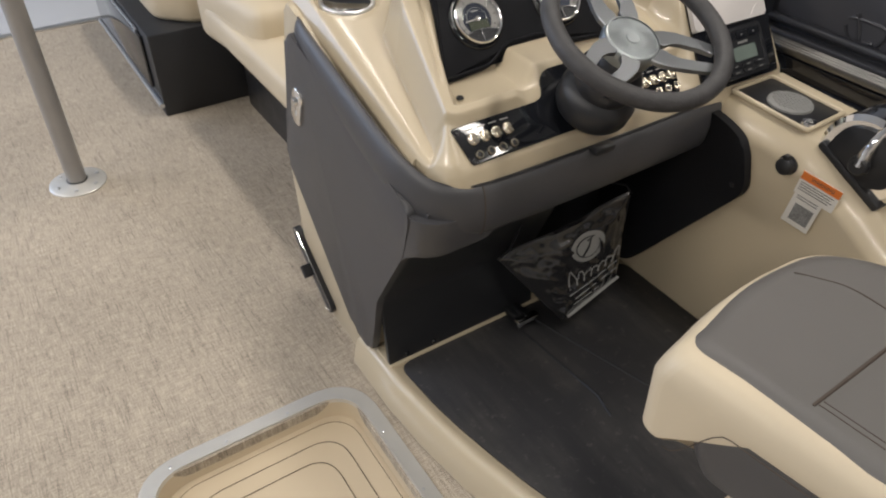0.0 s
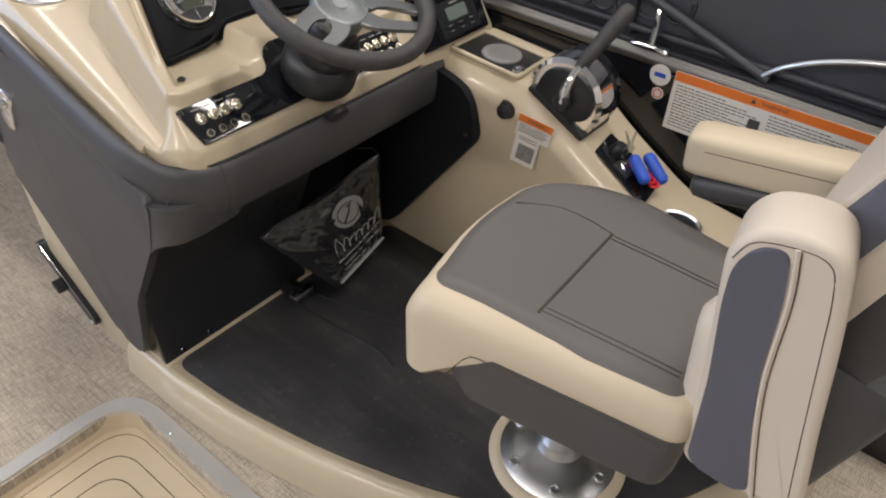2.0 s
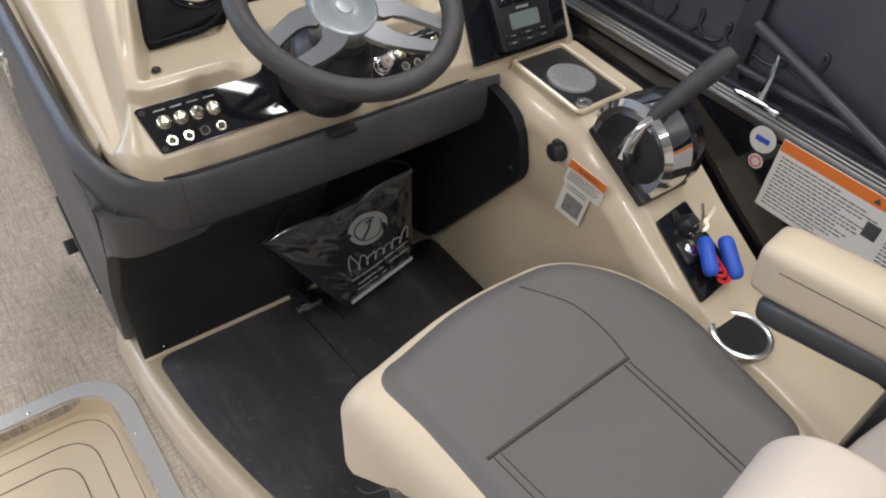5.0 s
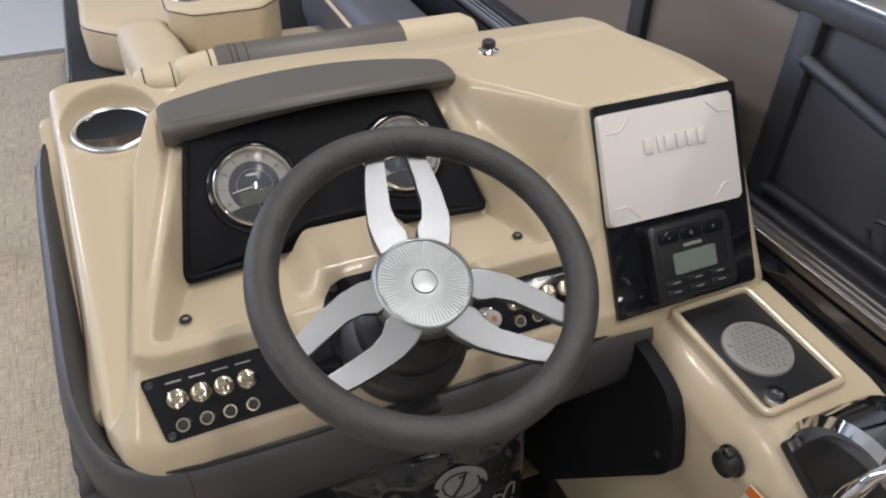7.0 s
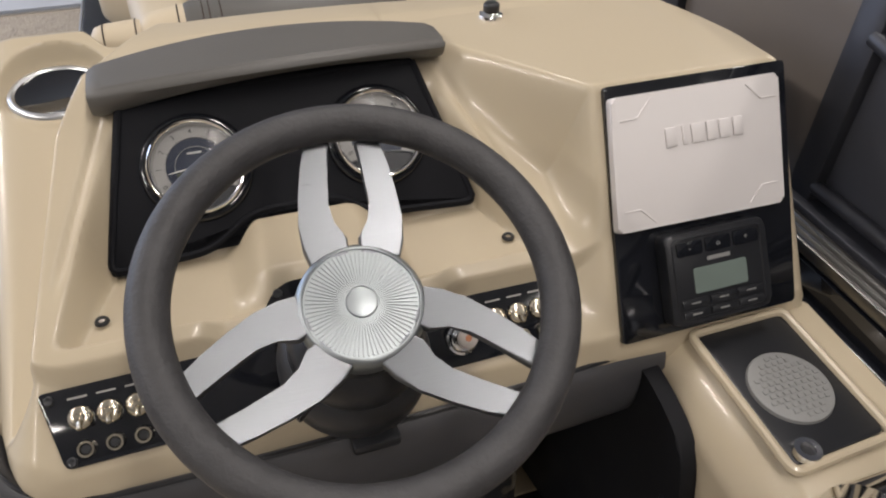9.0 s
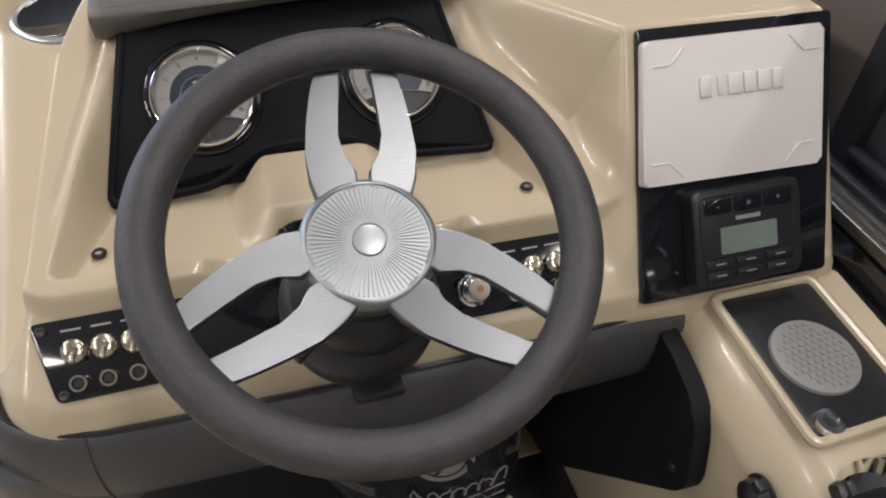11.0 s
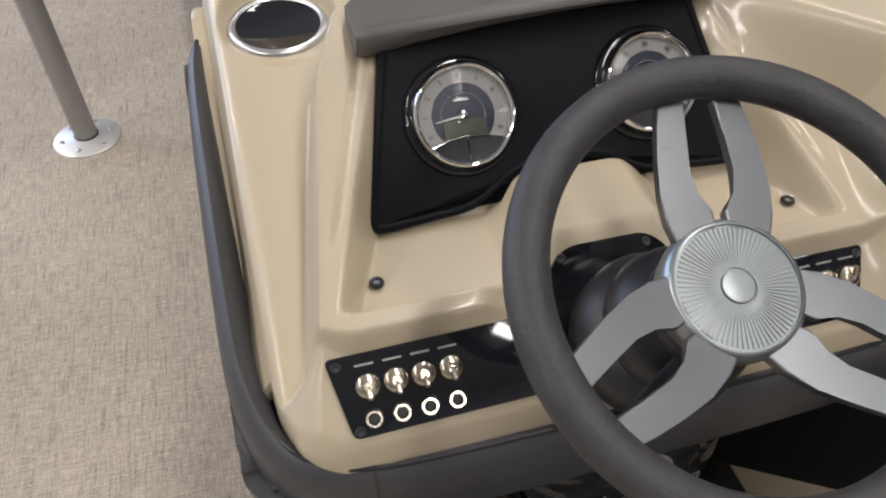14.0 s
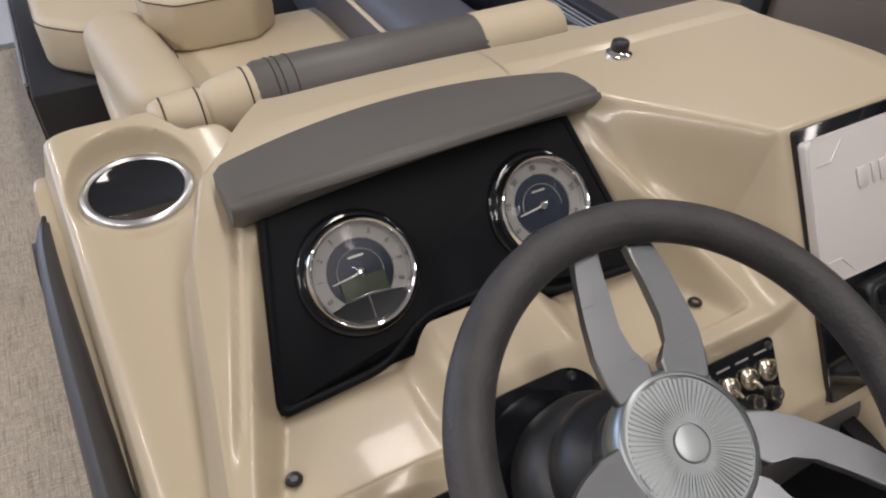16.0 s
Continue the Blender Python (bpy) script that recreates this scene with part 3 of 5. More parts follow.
# low pull handle beside the deck
hp = Matrix.Translation((-0.8, -1.6, 0)) @ plane_pose((0.443, 2.0, 0.11), (0, -0.80, -0.60), (0, -0.60, 0.80))
pull = part("pull_handle", prism(rounded([(-0.13, -0.021), (0.13, -0.021), (0.13, 0.021), (-0.13, 0.021)], 0.030), -0.004, 0.014, 0.004), BLACK, console, "black oblong pull with a bright rim", m=hp)
part("rim", sweep([(x, y, 0.016) for x, y in rounded([(-0.122, -0.015), (0.122, -0.015), (0.122, 0.015), (-0.122, 0.015)], 0.024)], 0.0020, 6, closed=True), CHROME, pull, m=Matrix.Translation((0, 0, -0.003)))
part("stub", box(-0.02, 0.015, -0.008, 0.008, 0.012, 0.04, 0.003), BLACK, pull)

# switch strip with the wider steering plate in its middle
SW = Matrix.Translation((-0.8, -1.6, 0)) @ plane_pose((0.785, 1.443, 0.7455), (1, 0, 0), (0, 1, 0.904))
strip = part("switch_panel", prism(rounded([(-0.252, -0.035), (0.262, -0.030), (0.280, 0.038), (0.082, 0.040), (0.072, 0.076), (0.052, 0.094), (-0.030, 0.094), (-0.050, 0.076), (-0.060, 0.040), (-0.266, 0.038)], [0.006, 0.006, 0.006, 0.02, 0.02, 0.02, 0.02, 0.02, 0.02, 0.006]), 0.0, 0.004, 0.001), GLOSS, console, "gloss black switch panel", m=SW)


def toggle(x, y, lever):
    nut = lathe([(0, 0.0075), (0.0038, 0.0075), (0.0045, 0.006), (0.007, 0.0058), (0.0105, 0.0042), (0.0118, 0.002), (0.0118, 0)], 28)
    # knurled petals
    for v in nut.verts:
        r = math.hypot(v.co.x, v.co.y)
        if r > 0.006:
            k = 1 - 0.07 * (round(math.atan2(v.co.y, v.co.x) / (2 * math.pi / 28)) % 2)
            v.co.x, v.co.y = v.co.x * k, v.co.y * k
    base = part("toggle_switch", nut, PEWTER, strip, m=Matrix.Translation((x, y, 0.004)))
    part("lever", sweep([(0, 0, 0.004), (0, -0.0045 * lever, 0.010), (0, -0.010 * lever, 0.0135)], [0.0022, 0.0022, 0.0026], 8), PEWTER, base)
    part("legend", box(-0.0085, 0.0085, -0.0009, 0.0009, 0, 0.0006), DIALGREY, strip, m=Matrix.Translation((x, y + 0.019, 0.0042)))


def breaker(x, y):
    ring = part("breaker", lathe([(0.0045, 0.002), (0.0055, 0.004), (0.0075, 0.004), (0.0085, 0.002), (0.0085, 0)], 18), PEWTER, strip, m=Matrix.Translation((x, y, 0.004)))
    part("button", lathe([(0, 0.003), (0.0042, 0.0028), (0.0045, 0)], 14), BLACK, ring)


for i in range(4):
    toggle(-0.2325 + 0.0252 * i, 0.009, 1)
    breaker(-0.2325 + 0.0252 * i, -0.020)
for i in range(4):
    toggle(0.183 + 0.0250 * i, 0.009, -1 if i == 3 else 1)
    breaker(0.183 + 0.0250 * i, -0.016)
for sx, sy in ((-0.257, 0.030), (-0.246, -0.029), (0.271, 0.030), (0.256, -0.023), (-0.036, 0.084), (0.050, 0.084)):
    part("panel_screw", lathe([(0, 0.0012), (0.002, 0.0012), (0.0035, 0.002), (0.0048, 0.0012), (0.005, 0)], 12), BLACK, strip, m=Matrix.Translation((sx, sy, 0.004)))
starter = part("starter_button", lathe([(0.0080, 0.010), (0.0095, 0.012), (0.0125, 0.012), (0.0145, 0.010), (0.0150, 0.004), (0.017, 0.003), (0.017, 0)], 28), CHROME, strip, "chrome collar with a frosted push button", m=Matrix.Translation((0.140, -0.004, 0.004)))
part("button_stem", lathe([(0.0105, 0.022), (0.0100, 0.018), (0.0080, 0.016), (0.0078, 0.006)], 24), CHROME, starter)
part("button_cap", lathe([(0.0035, 0.0278), (0.0085, 0.0274), (0.0103, 0.0262), (0.0108, 0.0240), (0.0105, 0.0218)], 28), FROSTED, starter, "frosted button cap")
part("lens", lathe([(0, 0.0275), (0.0035, 0.0277)], 14), GLOW, starter, "amber lens")
cpart("tray_tab", box(0.79, 0.84, 1.376, 1.40, 0.678, 0.692, 0.004), BLACK)
for sx in (0.58, 1.014):
    g = part("tray_grommet", lathe([(0.0030, 0.001), (0.0036, 0.0026), (0.0058, 0.003), (0.0070, 0.0016), (0.0073, 0)], 18), BLACK, console, m=Matrix.Translation((sx - 0.8, 1.53 - 1.6, 0.7905)))
    part("grommet_socket", lathe([(0, 0.0015), (0.0031, 0.0015)], 12), CHROME, g)

# gauge board under the visor
GB = Matrix.Translation((-0.8, -1.6, 0)) @ plane_pose((0.797, 1.66, 0.8635), (1, 0, 0), (0, 1, 1.16))
board = part("gauge_board", prism(rounded([(-0.212, -0.100), (-0.098, -0.094), (-0.056, -0.062), (0.042, -0.061), (0.078, -0.087), (0.205, -0.095), (0.160, 0.090), (-0.168, 0.090)], [0.014, 0.03, 0.03, 0.03, 0.03, 0.014, 0.01, 0.01], 8), -0.012, 0.010, 0.0075, 4), PANEL, console, "black leather-grained gauge board", m=GB)

BOARD = rounded([(-0.207, -0.095), (-0.099, -0.089), (-0.057, -0.057), (0.043, -0.056), (0.079, -0.082), (0.200, -0.090), (0.157, 0.085), (-0.164, 0.085)], [0.014, 0.03, 0.03, 0.03, 0.03, 0.014, 0.01, 0.01], 8)
part("rolled_edge", sweep([(x, y, 0.0085) for x, y in BOARD], 0.0042, 8, closed=True), PANEL, board)


def gauge(x, y, numbers, lcd):
    g = part("gauge", lathe([(0.0540, -0.004), (0.0555, 0.008), (0.0555, 0.013), (0.0545, 0.018), (0.0520, 0.0205), (0.0495, 0.019), (0.0480, 0.015), (0.0470, 0.009)], 48), CHROME, board, "round gauge with a chrome bezel", m=Matrix.Translation((x, y, 0.008)) @ Matrix.Diagonal((0.94, 0.94, 0.94, 1)))
    part("collar", lathe([(0.0635, 0.0), (0.0625, 0.005), (0.0590, 0.008), (0.0545, 0.008)], 48), GLOSS, g)
    part("dial_ring", lathe([(0.0335, 0.0075), (0.034, 0.0092), (0.047, 0.0095)], 48), DIALGREY, g)
    part("dial_face", lathe([(0, 0.0078), (0.0336, 0.0078)], 40), DIALBLUE, g)
    if lcd:
        part("lcd", prism(rect(0.046, 0.025, 0.002), 0, 0.0014), LCD, g, m=Matrix.Translation((0, -0.0165, 0.0088)))
    low = part("dial_foot", prism([(-0.038, 0.0), (-0.02, 0.004), (0, 0.006), (0.02, 0.004), (0.038, 0.0), (0.03, -0.012), (0.015, -0.017), (0, -0.0185), (-0.015, -0.017), (-0.03, -0.012)], 0, 0.0018), BLACK, g, m=Matrix.Translation((0, -0.0285, 0.0088)))
    part("foot_rim", sweep([(-0.039, 0, 0.003), (-0.02, 0.0045, 0.003), (0, 0.0065, 0.003), (0.02, 0.0045, 0.003), (0.039, 0, 0.003)], 0.0013, 6), CHROME, low)
    part("foot_bar", sweep([(0, 0.006, 0.003), (0, -0.017, 0.003)], 0.0012, 6), CHROME, low)
    for i, n in enumerate(numbers):
        a = radians(205 - i * 230 / (len(numbers) - 1))
        words("numeral", n, 0.0078, INK, g, Matrix.Translation((0.041 * math.cos(a), 0.041 * math.sin(a), 0.0102)) @ pose(0, 0, 0, 0, 0, math.degrees(a) - 90), 0.0002)
    for i in range(33):
        a = radians(205 - i * 230 / 32)
        if i % 4 == 0:
            part("tick", moved(box(0.0335, 0.0355, -0.0003, 0.0003, 0.0095, 0.0099), Matrix.Rotation(a, 4, "Z")), INK, g, smooth=False)
    part("needle", moved(prism([(0, -0.0009), (0.031, -0.0005), (0.031, 0.0005), (0, 0.0009)], 0.0115, 0.0123), Matrix.Rotation(radians(187), 4, "Z")), PAPER, g)
    part("needle_cap", lathe([(0, 0.0145), (0.004, 0.014), (0.0055, 0.012), (0.0055, 0.009)], 20), CHROME, g)
    part("maker_mark", box(-0.008, 0.008, -0.001, 0.001, 0, 0.0004), SILVERINK, g, m=Matrix.Translation((0, 0.0165, 0.0088)))
    part("dial_arc", sweep([(0.0235 * math.cos(a), 0.0235 * math.sin(a), 0.009) for a in np.linspace(-0.2, 3.3, 24)], 0.0004, 4), SILVERINK, g)
    lens = part("lens", lathe([(0, 0.0215), (0.012, 0.0211), (0.024, 0.0198), (0.036, 0.0178), (0.0485, 0.0152)], 40), GLASS, g)
    lens.visible_shadow = False


gauge(-0.101, 0.000, "012345678", True)
gauge(0.099, 0.004, ["0", "10", "20", "30", "40", "50", "60"], False)


def visor():
    """Padded brow: a flat sloping top, a crisp crease and a rolled front lip."""
    bm = bmesh.new()
    rows = []
    n = 48
    for i in range(n + 1):
        u = i / n
        x = 0.604 + 0.388 * u
        a = 1 - (2 * u - 1) ** 2
        end = min(u, 1 - u)
        k = 0.86 + 0.14 * math.sqrt(max(0.0, 1 - (1 - min(end / 0.022, 1)) ** 2))
        yf, zl = 1.694 - 0.018 * a, 0.914 + 0.024 * a + 0.018 * u
        yb, zt = 1.760 + 0.018 * a - 0.006 * u, 0.950 + 0.013 * a + 0.006 * u
        zc = 0.948 + 0.013 * a + 0.009 * u
        sec = [(yf + 0.046, zl + 0.006), (yf + 0.020, zl - 0.001), (yf + 0.012, zl + 0.001), (yf + 0.006, zl + 0.007), (yf + 0.001, zl + 0.017), (yf - 0.0010, zc - 0.006), (yf + 0.0005, zc - 0.002), (yf + 0.0035, zc), (yf + 0.0065, zc - 0.0022), (yf + 0.0085, zc - 0.0020), (yf + 0.0115, zc + 0.0012), ((yf + yb) / 2, (zc + zt) / 2 + 0.0015), (yb - 0.008, zt + 0.0005), (yb - 0.002, zt - 0.001), (yb, zt - 0.006), (yb, zt - 0.02)]
        my, mz = sum(q[0] for q in sec) / len(sec), sum(q[1] for q in sec) / len(sec)
        rows.append([bm.verts.new((x, my + (y - my) * k, mz + (z - mz) * k)) for y, z in sec])
    m = len(rows[0])
    for i in range(n):
        for j in range(m):
            bm.faces.new((rows[i][j], rows[i + 1][j], rows[i + 1][(j + 1) % m], rows[i][(j + 1) % m]))
    bm.faces.new(rows[0]), bm.faces.new(rows[-1][::-1])
    return bm


cpart("visor", visor(), VISOR, "grey padded gauge visor")

# display and stereo face of the box
BF = Matrix.Translation((-0.8, -1.6, 0)) @ plane_pose((1.235, 1.49, 0.832), (1, 0, 0), (0, 1, 1.46))
face = part("instrument_face", prism(rounded([(-0.128, -0.150), (0.108, -0.150), (0.127, 0.135), (-0.110, 0.135)], 0.005), -0.004, 0.004, 0.001), GLOSS, console, "gloss black instrument face", m=BF)
cover = part("display_cover", prism(rounded([(-0.121, -0.024), (0.099, -0.027), (0.108, 0.122), (-0.109, 0.122)], 0.006), 0.0, 0.0105, 0.004, 3), WHITE, face, "white plastic display sun cover", m=Matrix.Translation((0, 0, 0.004)))
for i, wdt in enumerate((0.014, 0.006, 0.017, 0.013, 0.015, 0.013)):
    part("raised_mark", box(-wdt / 2, wdt / 2, -0.0105, 0.0105, 0, 0.0022, 0.001), WHITE, cover, m=Matrix.Translation((-0.042 + 0.0175 * i, 0.070, 0.0105)))
for cx, cy, sx, sy in ((-0.109, 0.122, 1, -1), (0.108, 0.122, -1, -1), (-0.118, -0.028, 1, 1), (0.098, -0.028, -1, 1)):
    part("corner_crease", sweep([(cx + sx * 0.008, cy + sy * 0.026, 0.0107), (cx + sx * 0.028, cy + sy * 0.026, 0.0107), (cx + sx * 0.046, cy + sy * 0.008, 0.0107)], 0.0009, 6), WHITE, cover)
radio = part("stereo", prism(rounded([(-0.066, -0.052), (0.066, -0.052), (0.066, 0.052), (-0.066, 0.052)], 0.010), 0.0, 0.020, 0.004, 3), BLACK, face, "black marine stereo", m=Matrix.Translation((-0.006, -0.088, 0.004)))
part("bezel", sweep([(x, y, 0.020) for x, y in rounded([(-0.058, -0.045), (0.058, -0.045), (0.058, 0.045), (-0.058, 0.045)], 0.008)], 0.0016, 6, closed=True), BLACK, radio)
part("screen", prism(rect(0.070, 0.029, 0.003), 0.0, 0.001), RADIOLCD, radio, "grey-green stereo screen", m=Matrix.Translation((0.0, -0.004, 0.0202)))
for i, t in enumerate("-o+"):
    b = part("key", prism(rect(0.033, 0.016, 0.003), 0, 0.002, 0.0006), GLOSS, radio, m=Matrix.Translation((-0.037 + 0.037 * i, 0.034, 0.020)))
    words("key_mark", t, 0.009, SILVERINK, b, Matrix.Translation((0, 0, 0.0021)), 0.0002)
part("maker_mark", box(-0.015, 0.015, -0.0022, 0.0022, 0, 0.0006), SILVERINK, radio, m=Matrix.Translation((0, 0.0185, 0.0202)))
for r in range(2):
    for i in range(3):
        b = part("key", prism(rect(0.034, 0.009, 0.002), 0, 0.0022, 0.0006), BLACK, radio, m=Matrix.Translation((-0.037 + 0.037 * i, -0.028 - 0.0125 * r, 0.020)))
        part("key_mark", box(-0.006, 0.006, -0.0008, 0.0008, 0, 0.0004), SILVERINK, b, m=Matrix.Translation((0, 0, 0.0022)))

# cup recess at the port corner and the push knob on top
CUP = Matrix.Translation((0.543 - 0.8, 1.893 - 1.6, 0.8595)) @ pose(0, 0, 0, 5.7, 0, 0)
cup = part("cup_holder", lathe([(0.0585, -0.006), (0.0585, 0.001), (0.0565, 0.0035), (0.0525, 0.0045), (0.0495, 0.0025), (0.0485, 0.0005)], 56), SATIN, console, "chrome-rimmed cup holder", m=CUP)
# flat black disc at the rim: the cup's dark depth put into colour
part("cup_dark_disc", lathe([(0.0492, 0.002), (0.047, 0.0006), (0, 0.0006)], 48), GLOSS, cup)
knob = part("push_knob", lathe([(0, 0.0195), (0.0075, 0.0193), (0.0098, 0.0178), (0.0105, 0.0155), (0.0105, 0.0085), (0.0098, 0.0065)], 24), BLACK, console, "black knob on a chrome collar", m=Matrix.Translation((1.083 - 0.8, 1.780 - 1.6, 0.941)))
part("collar", lathe([(0.0098, 0.008), (0.0115, 0.0062), (0.0150, 0.0045), (0.0160, 0.0), (0.0145, 0)], 24), CHROME, knob)

# ---------------------------------------------------------------- steering wheel
wheel = new("steering_wheel")
wn = Vector((math.sin(radians(-2)) * math.cos(radians(65)), -math.cos(radians(-2)) * math.cos(radians(65)), math.sin(radians(65))))
wr = Vector((0, 0, 1)).cross(wn).normalized()
wheel.matrix_world = plane_pose((0.803, 1.343, 0.937), wr, wn.cross(wr))
tagged(wheel, "charcoal rubber steering wheel with brushed aluminium spokes", "steering wheel")
part("rim", sweep([(0.153 * math.cos(a), 0.153 * math.sin(a), 0) for a in (2 * math.pi * i / 96 for i in range(96))], 0.0158, 16, closed=True), RUBBER, wheel)
def spoke_arm(side):
    """One arm of a forked spoke: a thick plate with rounded edges."""
    o = [(0.0425, 0.0045), (0.056, 0.0045), (0.060, 0.0075), (0.068, 0.0150), (0.085, 0.0166), (0.11, 0.0148), (0.139, 0.0110), (0.141, 0.0315), (0.12, 0.0358), (0.095, 0.0398), (0.07, 0.0420), (0.05, 0.0405), (0.036, 0.036), (0.038, 0.020)]
    bm = prism([(x, side * y) for x, y in o][::side], -0.0035, 0.005, 0.0019, 3)
    for v in bm.verts:
        v.co.z -= 0.013 + 0.012 * (1 - (v.co.x - 0.045) / 0.095)
    return bm


for turn in (85, 206, 320):
    for side in (-1, 1):
        part("spoke", moved(spoke_arm(side), Matrix.Rotation(radians(turn), 4, "Z")), BRUSH, wheel, "brushed aluminium spoke", smooth=False)
hub = part("hub", lathe([(0.049, -0.008), (0.0515, 0.004), (0.0520, 0.014), (0.0505, 0.020), (0.0475, 0.0232), (0.0455, 0.0236), (0.0450, 0.0215), (0, 0.0215)], 64), HUBMETAL, wheel, m=Matrix.Translation((0, 0, -0.042)))
part("ribbed_cap", merge(*[moved(box(0.0135, 0.0435, -0.0008, 0.0008, 0.0205, 0.0225, 0.0003, 1), Matrix.Rotation(2 * math.pi * i / 72, 4, "Z")) for i in range(72)]), HUBMETAL, hub)["kind"] = "stuff"
part("cap_button", lathe([(0, 0.0236), (0.0112, 0.0236), (0.0120, 0.0234), (0.0124, 0.0229), (0.0126, 0.0215)], 32), HUBMETAL, hub)
part("column_boot", lathe([(0.028, -0.03), (0.029, -0.052), (0.036, -0.056), (0.042, -0.062), (0.045, -0.070), (0.045, -0.078), (0.042, -0.086), (0.046, -0.090), (0.054, -0.096), (0.060, -0.106), (0.062, -0.118), (0.060, -0.130), (0.0565, -0.138), (0.062, -0.142), (0.070, -0.150), (0.073, -0.160), (0.073, -0.188), (0.068, -0.198), (0.03, -0.202)], 48), BLACK, wheel, "black rubber column boot")
part("tilt_lever", sweep([(-0.02, -0.03, -0.08), (-0.05, -0.05, -0.09), (-0.065, -0.06, -0.09)], [0.005, 0.005, 0.007], 8), BLACK, wheel)

# ---------------------------------------------------------------- side console
sidec = thing("side_console", "glossy beige fibreglass side console beside the helm", "console", (1.25, 1.1, 0))


def spart(name, bm, material, label="", smooth=True):
    return part(name, bm, material, sidec, label, smooth, Matrix.Translation((-1.25, -1.1, 0)))


SP = [(1.64, 0.10), (1.64, 0.60), (1.405, 0.693), (1.215, 0.683), (1.165, 0.672), (1.05, 0.615), (0.985, 0.572), (0.87, 0.505), (0.82, 0.482), (0.70, 0.470), (0.55, 0.44), (0.48, 0.36), (0.48, 0.10)]


def side_body():
    bm = bmesh.new()
    loops = []
    # sections across: foot, face, shoulder, crest, outboard
    for x, dz, foot in ((1.186, 0.0, 1), (1.158, -0.062, 0), (1.162, -0.045, 0), (1.196, -0.004, 0), (1.204, 0.0, 0), (1.372, 0.0, 0), (1.376, -0.01, 0)):
        loops.append([bm.verts.new((x, y, 0.10 if (foot or z <= 0.1) else z + dz)) for y, z in SP])
    k = len(SP)
    for a, b in zip(loops, loops[1:]):
        for i in range(k - 1):
            bm.faces.new((a[i], a[i + 1], b[i + 1], b[i]))
    bmesh.ops.remove_doubles(bm, verts=bm.verts, dist=1e-5)
    bmesh.ops.dissolve_degenerate(bm, dist=1e-5, edges=bm.edges)
    return bm


spart("body", side_body(), GEL)
# recessed pad with the round speaker
PAD = Matrix.Translation((-1.25, -1.1, 0)) @ plane_pose((1.266, 1.308, 0.689), (1, 0, 0), (0, 1, 0.052))
pad = part("tray_pad", prism(rounded([(-0.062, -0.085), (0.058, -0.080), (0.056, 0.088), (-0.062, 0.088)], 0.008), 0, 0.0035, 0.001), BLACK, sidec, "black tray pad", m=PAD)
part("tray_lip", sweep([(x, y, 0.004) for x, y in rounded([(-0.068, -0.092), (0.064, -0.087), (0.062, 0.094), (-0.068, 0.094)], 0.012)], 0.0055, 8, closed=True), GEL, sidec, m=PAD)
spk = part("speaker", lathe([(0, 0.005), (0.044, 0.005), (0.046, 0.004), (0.047, 0.001), (0.047, 0)], 40), GREYPLASTIC, pad, "grey round speaker grille", m=Matrix.Translation((-0.004, -0.004, 0.0035)))
part("grille", merge(*[box(0.0085 * i - 0.0026 + (0.0042 if j % 2 else 0), 0.0085 * i + 0.0026 + (0.0042 if j % 2 else 0), 0.0075 * j - 0.0024, 0.0075 * j + 0.0024, 0.004, 0.0062) for i in range(-5, 6) for j in range(-5, 6) if (0.0085 * i) ** 2 + (0.0075 * j) ** 2 < 0.0385 ** 2]), GREYPLASTIC, spk)["kind"] = "stuff"
ring = part("eyelet", lathe([(0.006, 0.0), (0.008, 0.006), (0.014, 0.006), (0.0165, 0)], 24), CHROME, sidec, "chrome drain eyelet", m=Matrix.Translation((1.226 - 1.25, 1.232 - 1.1, 0.689)))
part("socket", lathe([(0, 0.002), (0.0075, 0.002)], 16), BLACK, ring)
# twelve-volt plug and hang tag on the inboard face
plug = part("socket_cap", lathe([(0, 0.020), (0.013, 0.020), (0.017, 0.017), (0.018, 0.004), (0.021, 0.003), (0.021, 0)], 24), BLACK, sidec, "black rubber socket cap", m=Matrix.Translation((-1.25, -1.1, 0)) @ plane_pose((1.159, 1.208, 0.628), (0, -1, 0), (0, 0, 1)))
part("cap_tab", box(-0.006, 0.006, 0.016, 0.026, 0.006, 0.018, 0.002), BLACK, plug)
TG = Matrix.Translation((-1.25, -1.1, 0)) @ plane_pose((1.150, 1.128, 0.612), (0.12, -0.95, -0.12), (0.0, -0.10, 0.98))
tag = part("hang_tag", prism(rect(0.082, 0.052), 0, 0.0012), PAPER, sidec, "white warning tag with an orange band", smooth=False, m=TG)
part("tag_band", box(-0.041, 0.041, 0.008, 0.026, 0.0012, 0.0018), ORANGE, tag, smooth=False)
words("tag_word", "WARNING", 0.010, INK, tag, Matrix.Translation((0.004, 0.017, 0.0022)), 0.0002)
for i in range(4):
    part("print_line", box(-0.036, 0.034 - 0.006 * (i % 2), -0.0008, 0.0008, 0.0012, 0.0016), INK, tag, smooth=False, m=Matrix.Translation((0, 0.002 - 0.0055 * i, 0)))
low = part("tag_leaf", prism(rect(0.058, 0.078), 0, 0.0008), PAPER, tag, smooth=False, m=Matrix.Translation((-0.008, -0.058, 0.0)))
part("leaf_panel", prism(rect(0.040, 0.040), 0.0008, 0.0012), mat("grey_print", (0.22, 0.22, 0.22), 0.6, noise_scale=260, noise_amount=0.9), low, smooth=False, m=Matrix.Translation((0.002, -0.008, 0)))
for i in range(2):
    part("print_line", box(-0.022, 0.022, -0.0008, 0.0008, 0.0008, 0.0012), INK, low, smooth=False, m=Matrix.Translation((0, 0.030 - 0.006 * i, 0)))

